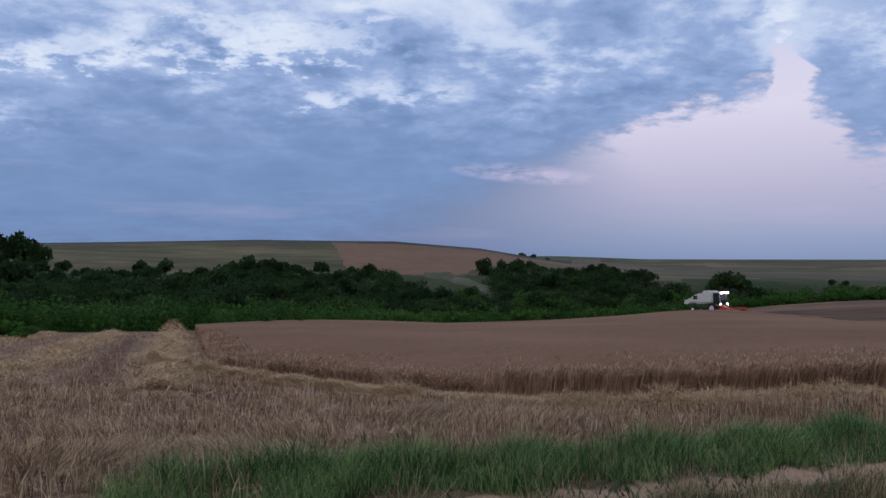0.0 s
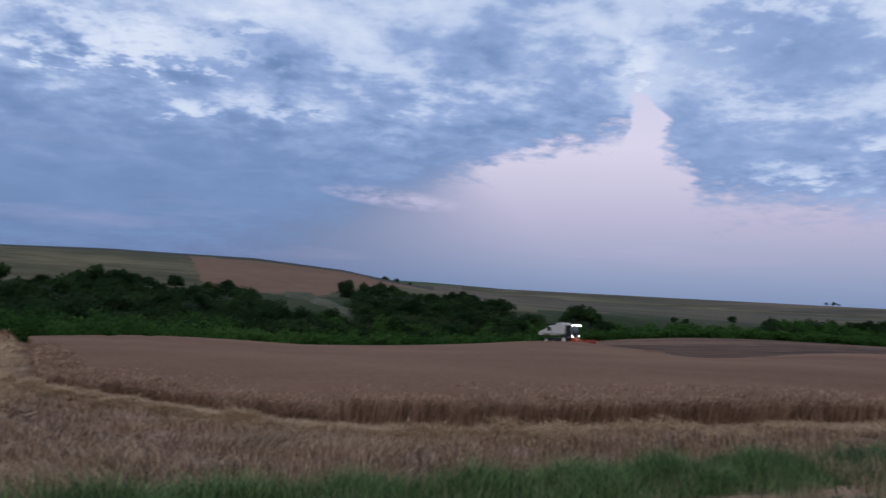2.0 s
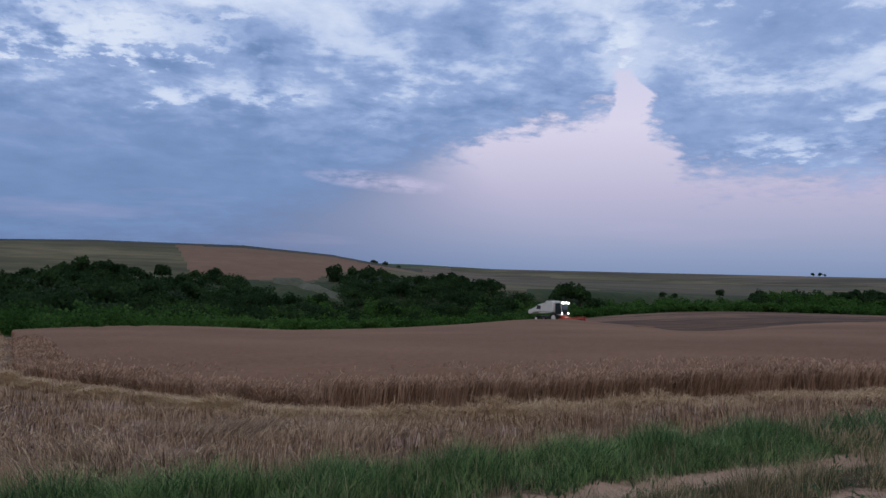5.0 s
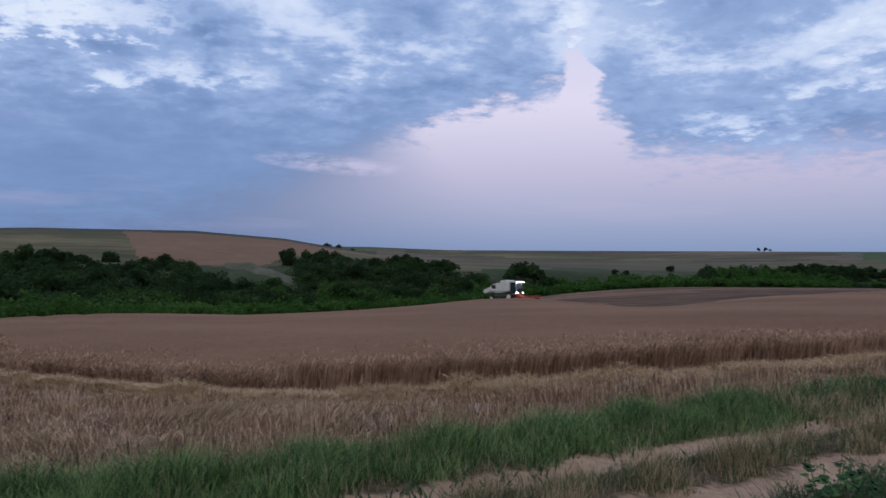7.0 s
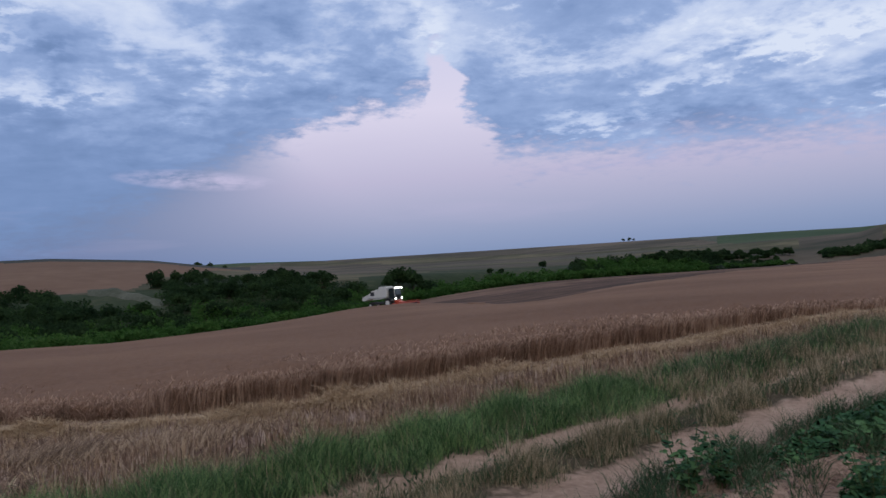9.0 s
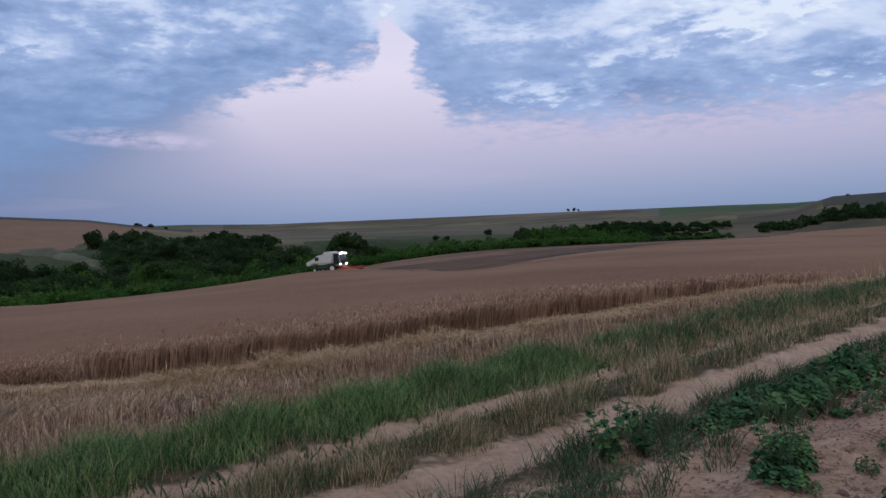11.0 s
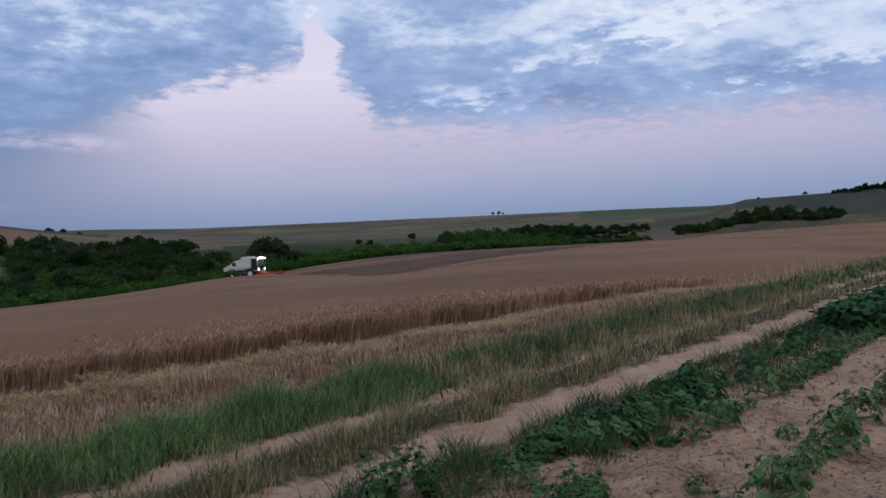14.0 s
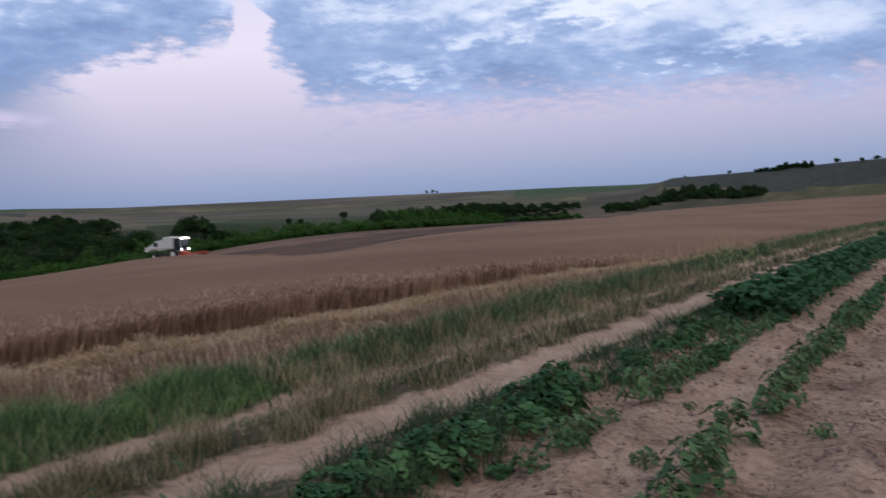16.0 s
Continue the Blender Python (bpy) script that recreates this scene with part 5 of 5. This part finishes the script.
def build_combine(m):
    """Nose along +x, its near side at -y."""
    ob = thing("combine_harvester", "cream combine harvester with red header and lit work lamps", "harvester")
    part("body", profile(bmesh.new(), [(-5.2, 1.5), (-5.3, 2.35), (-4.4, 2.6), (-3.5, 3.2), (-2.0, 3.5), (0.2, 3.6), (0.55, 3.1), (0.55, 1.95), (-0.3, 1.95), (-0.9, 1.7), (-2.9, 1.6), (-3.3, 1.8), (-4.6, 1.7)], -1.45, 1.45, 0.09), P["white"], ob, "cream sheet-metal body")
    part("straw_hood", profile(bmesh.new(), [(-6.2, 1.6), (-6.0, 2.2), (-5.2, 2.3), (-5.15, 1.5), (-5.9, 1.4)], -1.3, 1.3, 0.06), P["white"], ob)
    part("grain_tank", box(bmesh.new(), -1.9, 0.3, -1.3, 1.3, 3.5, 3.95, 0.12, 0.72), P["white"], ob)
    part("engine_grille", box(bmesh.new(), -3.75, -2.75, -1.5, -1.44, 2.35, 3.05, 0.02), P["dark"], ob, "dark round engine grille")
    part("side_stripe", box(bmesh.new(), -4.6, 0.2, -1.475, -1.445, 1.85, 2.0, 0.01), P["grey"], ob, "grey stripe along the body")
    part("frame", box(bmesh.new(), -4.6, 1.6, -0.9, 0.9, 0.75, 1.15, 0.05), P["dark"], ob, "dark chassis")
    part("cab", profile(bmesh.new(), [(0.6, 1.55), (0.6, 3.55), (2.0, 3.6), (2.35, 2.4), (2.25, 1.55)], -1.0, 1.0, 0.05), glass, ob, "dark glazed driver's cab")
    part("cab_roof", box(bmesh.new(), 0.45, 2.35, -1.15, 1.15, 3.58, 3.8, 0.07), P["white"], ob)
    for y in (-1.0, 1.0):
        part("cab_pillar", rod(bmesh.new(), (2.3, y, 1.6), (2.02, y, 3.6), 0.05, 0.05, 6), P["white"], ob)
        part("mirror", box(bmesh.new(), 2.25, 2.33, y * 1.5 - 0.14, y * 1.5 + 0.14, 2.7, 3.2, 0.02), P["dark"], ob)
    part("platform", box(bmesh.new(), 0.6, 2.2, -1.75, 1.1, 1.45, 1.55, 0.02), P["grey"], ob)
    for k in range(4):
        part("ladder_rung", rod(bmesh.new(), (1.0, -1.72, 0.5 + 0.28 * k), (1.5, -1.72, 0.5 + 0.28 * k), 0.025, 0.025, 6), P["grey"], ob)
    part("handrail", rod(bmesh.new(), (0.95, -1.72, 0.45), (0.95, -1.72, 2.5), 0.025, 0.025, 6), P["grey"], ob)
    part("unloading_auger", rod(bmesh.new(), (0.3, 1.6, 3.3), (-5.4, 1.7, 3.0), 0.17, 0.17, 12), P["white"], ob)
    part("exhaust", rod(bmesh.new(), (-3.2, 0.7, 3.3), (-3.2, 0.7, 4.2), 0.07, 0.07, 8), P["dark"], ob)
    for y in (-1.45, 1.45):
        wheel(ob, 0.9, y * 1.06, 0.92, 0.65)
        wheel(ob, -3.9, y * 0.85, 0.55, 0.4)
    part("feeder_house", profile(bmesh.new(), [(1.6, 1.0), (1.6, 1.6), (3.6, 0.95), (3.6, 0.4)], -0.65, 0.65, 0.04), P["red"], ob)
    head = new("header")
    head.parent = ob
    part("header_back", box(bmesh.new(), 3.6, 3.75, -3.6, 3.6, 0.3, 0.95, 0.03), P["red"], head, "orange-red header back plate")
    part("header_floor", box(bmesh.new(), 3.6, 4.6, -3.6, 3.6, 0.22, 0.32, 0.02), P["red"], head)
    part("auger", rod(bmesh.new(), (4.0, -3.5, 0.6), (4.0, 3.5, 0.6), 0.24, 0.24, 12), P["dark"], head)
    for y in (-3.62, 3.62):
        part("end_plate", profile(bmesh.new(), [(3.55, 0.2), (3.55, 0.95), (4.3, 0.8), (5.3, 0.35), (5.2, 0.2)], y - 0.05, y + 0.05, 0.015), P["red"], head)
        part("reel_arm", rod(bmesh.new(), (3.65, y * 0.97, 0.95), (4.75, y * 0.97, 0.88), 0.06, 0.06, 6), P["red"], head)
    for k in range(6):
        a = k * math.pi / 3
        dx, dz = 0.36 * math.cos(a), 0.36 * math.sin(a)
        part("reel_bat", box(bmesh.new(), 4.75 + dx - 0.05, 4.75 + dx + 0.05, -3.45, 3.45, 0.85 + dz - 0.04, 0.85 + dz + 0.04), P["red"], head)
    part("reel_shaft", rod(bmesh.new(), (4.75, -3.5, 0.85), (4.75, 3.5, 0.85), 0.06, 0.06, 8), P["red"], head)
    for y, z, x in ((-1.0, 3.62, 2.42), (-0.4, 3.7, 2.42), (0.3, 3.7, 2.42), (1.0, 3.62, 2.42), (-1.0, 1.72, 2.4), (0.95, 1.72, 2.4)):
        bm = bmesh.new()
        bmesh.ops.create_uvsphere(bm, u_segments=12, v_segments=8, radius=0.12, matrix=Matrix.Translation((x, y, z)) @ Matrix.Diagonal((0.5, 1, 1, 1)))
        part("work_lamp", bm, P["lamp"], ob, "lit white work lamp")
    ob.matrix_basis = m


cx, cy = 153 * math.sin(radians(18.5)), 153 * math.cos(radians(18.5))
build_combine(pose(cx, cy, ground_at(cx, cy) + 0.02, 0, 0, -57) @ Matrix.Diagonal((0.93, 0.93, 1.02, 1)))


# straw tuft left standing at the corner of the wheat
def straw_pile(x, y, r, h, seed):
    rng = np.random.RandomState(seed)
    bm = bmesh.new()
    for k in range(1500):
        a, f = rng.uniform(0, 6.28), math.sqrt(rng.uniform(0, 1))
        top = h * (1 - f ** 2) * rng.uniform(0.2, 1.0)
        c = Vector((r * f * math.cos(a), r * f * math.sin(a), top))
        long = rng.uniform(0.6, 1.3)
        q = Euler((rng.uniform(-0.9, 0.9), rng.uniform(-0.9, 0.9), rng.uniform(0, 6.28))).to_matrix()
        vs = [bm.verts.new(c + q @ Vector(p)) for p in ((-0.03, 0, -0.25 * long), (0.03, 0, -0.25 * long), (0.0, 0.05, 0.25 * long))]
        bm.faces.new(vs)
    bmesh.ops.create_uvsphere(bm, u_segments=14, v_segments=8, radius=1, matrix=Matrix.Diagonal((r * 0.85, r * 0.85, h * 0.8, 1)))
    me = bpy.data.meshes.new("straw_pile")
    bm.to_mesh(me)
    bm.free()
    me.materials.append(M["lodged"])
    ob = tagged(new("straw_heap", me), "heap of mown straw at the wheat corner", "straw heap")
    ob.matrix_basis = pose(x, y, ground_at(x, y))


straw_pile(-19.0, 57.0, 0.95, 0.9, 71)


# ---- bean rows ----
def leaf_mesh(name, mat, seed, lobes):
    """A broad cupped leaf, its stalk end at the origin, its tip along +x; one unit long."""
    rng = random.Random(seed)
    outline = [(0.0, 0.0), (-0.12, 0.22), (0.08, 0.48), (0.36, 0.47 + lobes), (0.55, 0.37), (0.76, 0.30), (0.90, 0.14), (0.98, 0.0)]
    pts = outline + [(px, -py) for px, py in outline[-2:0:-1]]
    bm = bmesh.new()
    ring = [bm.verts.new((px + rng.uniform(-0.02, 0.02), py, 0.16 * abs(py) - 0.28 * px * px + rng.uniform(-0.03, 0.03))) for px, py in pts]
    spine = [bm.verts.new((px, 0, -0.03 - 0.28 * px * px)) for px in (0.3, 0.65)]
    n = len(ring)
    for i in range(n):
        a, b = ring[i], ring[(i + 1) % n]
        s = spine[0] if (a.co.x + b.co.x) / 2 < 0.47 else spine[1]
        bm.faces.new((a, b, s))
    up = [r for r in ring if 0.3 < r.co.x < 0.5]
    for r in up:
        bm.faces.new((r, spine[1], spine[0]) if r.co.y > 0 else (r, spine[0], spine[1]))
    bmesh.ops.recalc_face_normals(bm, faces=bm.faces[:])
    for f in bm.faces:
        f.smooth = True
    me = bpy.data.meshes.new(name)
    bm.to_mesh(me)
    bm.free()
    me.materials.append(mat)
    return me


LEAF_BIG = [leaf_mesh("leaf", M["bean_leaf"], k, 0.04 * k) for k in range(3)]
LEAF_WEED = [leaf_mesh("leaf", M["weed"], 9 + k, -0.12) for k in range(2)]
LEAF_SMALL = [leaf_mesh("leaf", M["bean_small"], 5 + k, -0.03 * k) for k in range(3)]


def leaf_poses(rng, count, radius, height, size, upright=0.0):
    out = []
    for k in range(count):
        a, f = rng.uniform(0, 6.28), math.sqrt(rng.uniform(0.02, 1))
        r = radius * f
        z = height * (1 - 0.6 * f * f) * rng.uniform(0.72, 1.05) * (rng.uniform(0.3, 0.75) if rng.rand() < 0.38 else 1.0) if not upright else height * rng.uniform(0.15, 1.0)
        s = size * rng.uniform(0.65, 1.2)
        out.append(Matrix.Translation((r * math.cos(a), r * math.sin(a), z)) @ Euler((rng.uniform(-0.35, 0.35), rng.uniform(-0.15, 0.3) + 0.5 * f * f, a + rng.uniform(-0.8, 0.8))).to_matrix().to_4x4() @ Matrix.Diagonal((s, s * rng.uniform(0.85, 1.1), s, 1)))
    return out


def make_plant(name, label, seed, leaves, count, radius, height, size, upright=0.0):
    rng = np.random.RandomState(seed)
    ob = thing(name, label, "plant" if "weed" in name else "bean plant", "weeds by the rut" if "weed" in name else "plants in rows")
    places = leaf_poses(rng, count, radius, height, size, upright)
    bm = bmesh.new()
    rod(bm, (0, 0, -0.03), (0.01, 0.0, height * 0.8), 0.009, 0.005, 6)
    for m in (places[::2] if "weed" not in name else ()):
        c = m.translation
        rod(bm, (0, 0, c.z * 0.45), c, 0.003, 0.002, 4)
    part("stem", bm, M["stem"], ob, "thin green branching stem")
    for m in places:
        leaf = new("leaf", leaves[rng.randint(len(leaves))])
        leaf.parent = ob
        leaf.matrix_basis = m
    return ob


def make_tall_weed(seed):
    """Several upright stems from one root, leafed all the way up."""
    rng = np.random.RandomState(seed)
    ob = thing("tall_weed", "tall leafy weed standing beside the wheel rut", "plant", "weeds by the rut")
    for k in range(7):
        a, h = k * 0.9 + rng.uniform(-0.3, 0.3), rng.uniform(0.3, 0.48)
        tip = Vector((0.17 * math.cos(a) * rng.uniform(0.5, 1.2), 0.17 * math.sin(a) * rng.uniform(0.5, 1.2), h))
        root = Vector((0.02 * math.cos(a), 0.02 * math.sin(a), -0.03))
        part("stem", rod(bmesh.new(), root, tip, 0.006, 0.003, 5), M["stem"], ob)
        for j in range(9):
            c = root.lerp(tip, 0.25 + 0.75 * j / 8)
            b = j * 2.4 + rng.uniform(-0.5, 0.5)
            s = 0.085 * (1.15 - 0.06 * j) * rng.uniform(0.8, 1.2)
            leaf = new("leaf", LEAF_BIG[rng.randint(3)])
            leaf.parent = ob
            leaf.matrix_basis = Matrix.Translation(c) @ Euler((rng.uniform(-0.3, 0.3), rng.uniform(-0.3, 0.5), b)).to_matrix().to_4x4() @ Matrix.Diagonal((s, s, s, 1))
    return ob


def far_rows():
    """Rows past the near ones: leaves only, too small to tell apart."""
    rng = np.random.RandomState(19)
    base = np.array([(0, 0, 0), (0.3, 0.42, 0.04), (1, 0, -0.2), (0.3, -0.42, 0.04)])
    Vs = []
    for v0, dens, w, h, s0 in ((2.5, 95, 0.32, 0.42, 0.15), (1.95, 42, 0.18, 0.26, 0.10), (1.12, 42, 0.11, 0.2, 0.075)):
        n = int(70 * dens)
        u = 14.3 + 76 * rng.uniform(0, 1, n) ** 1.7
        gap = wave_noise(u, u * 0 + v0, 3.0, 51) > -0.75
        v = v0 + rng.normal(0, w * 0.6, n)
        x, y = xy(u, v)
        z = terrain(x, y) + h * rng.uniform(0.25, 1.0, n)
        s = s0 * rng.uniform(0.7, 1.3, n) * (1 + (u - 15) / 50)
        a, t = rng.uniform(0, 6.28, n), rng.uniform(-0.3, 0.7, n)
        for i in np.nonzero(gap)[0]:
            m = np.array(Euler((rng.uniform(-0.5, 0.5), t[i], a[i])).to_matrix())
            Vs.append((base * s[i]) @ m.T + (x[i], y[i], z[i]))
    V = np.array(Vs)
    n = len(V)
    F = (np.arange(n)[:, None, None] * 4 + np.array([(0, 2, 1), (0, 3, 2)])[None]).reshape(-1, 3)
    ob = new("bean_rows", mesh_from("bean_rows", V.reshape(-1, 3), F, [M["bean_leaf"]]))
    tagged(ob, "long rows of leafy green beans running over the field", "beans", kind="stuff")


def plant_beans():
    rng = np.random.RandomState(18)
    far_rows()
    big = [make_plant("bean_plant", "broad-leaved dark green bean plant on dry clay", 80 + k, LEAF_BIG, 78, 0.33, 0.38, 0.142) for k in range(4)]
    small = [make_plant("bean_plant", "small young bean plant on dry clay", 90 + k, LEAF_SMALL, 50, 0.16, 0.19, 0.058) for k in range(3)]
    weedy = [make_tall_weed(97)]
    weed_low = [make_plant("low_weed", "low grey-green leafy weed on dry clay", 100 + k, LEAF_WEED, 24, 0.15, 0.15, 0.05) for k in range(2)]
    used = set()

    def put(kind, u, v, s=1.0, tall=1.0):
        x, y = xy(u, v)
        src = next((k for k in kind if k.name not in used), kind[rng.randint(len(kind))])
        m = pose(x, y, ground_at(x, y), rng.uniform(-5, 5), rng.uniform(-5, 5), rng.uniform(0, 360)) @ Matrix.Diagonal((s, s, s * tall * rng.uniform(0.9, 1.15), 1))
        if src.name not in used:
            used.add(src.name)
            src.matrix_basis = m
        else:
            copy_thing(src, m)

    for k in range(10):
        put(weed_low, 3.4 + 1.8 * rng.rand(), 2.2 + 0.8 * rng.rand(), rng.uniform(0.5, 0.9))
    put(weedy, 5.35, 3.05, 1.0)
    put(weedy, 5.65, 2.98, 0.8)
    put(weedy, 5.3, 1.85, 0.85)
    put(weedy, 5.7, 1.95, 0.7)
    for u, v in ((2.6, 4.75), (3.9, 4.4), (5.4, 4.9), (6.8, 4.3), (7.9, 4.8), (9.3, 4.5), (10.6, 4.7), (8.7, 4.35)):
        put(weed_low, u, v, rng.uniform(0.6, 1.0))
    for u, v, s in ((5.2, 1.82, 0.4), (5.45, 1.92, 0.5), (5.75, 1.98, 0.46), (6.02, 2.08, 0.4), (6.3, 2.8, 0.95), (7.6, 2.25, 0.5), (6.65, 2.75, 1.15), (6.95, 2.65, 1.2)):
        put(big, u, v, s)
    for u, v, s in ((7.2, 2.8, 1.2), (7.75, 2.82, 1.25), (8.4, 2.85, 1.25), (9.0, 2.85, 1.2)):
        put(big, u, v, s)
    u = 7.4
    while u < 14.6:
        put(big, u, 2.6 + rng.uniform(-0.12, 0.12), rng.uniform(0.85, 1.15) * (1.3 if 7.3 < u < 9.9 else (1.1 if u > 12.2 else 0.95)), 1.08)
        u += rng.uniform(0.38, 0.55)
    for u in (10.9, 11.2, 11.5, 14.1):
        put(big, u, 1.95 + rng.uniform(-0.08, 0.08), rng.uniform(0.75, 0.95))
    for v, start, gap in ((2.02, 7.6, 0.16), (1.12, 4.9, 0.08)):
        u = start
        while u < 14.6:
            if rng.rand() > gap:
                put(small, u, v + rng.uniform(-0.06, 0.06), rng.uniform(0.7, 1.2) * (1.0 if u < 8.5 else 0.9), 1.15)
            u += rng.uniform(0.22, 0.4)
    for k in range(12):
        put(weed_low, rng.uniform(4.7, 8.2), rng.uniform(2.55, 3.25), rng.uniform(0.6, 1.0))
    for u, v in ((4.6, 2.3), (5.2, 1.65), (6.4, 1.55), (8.0, 1.5), (4.4, 1.9), (8.84, 0.68), (9.44, 1.67), (4.9, 2.75), (6.0, 1.6)):
        put(small, u, v, rng.uniform(0.4, 0.6))


plant_beans()
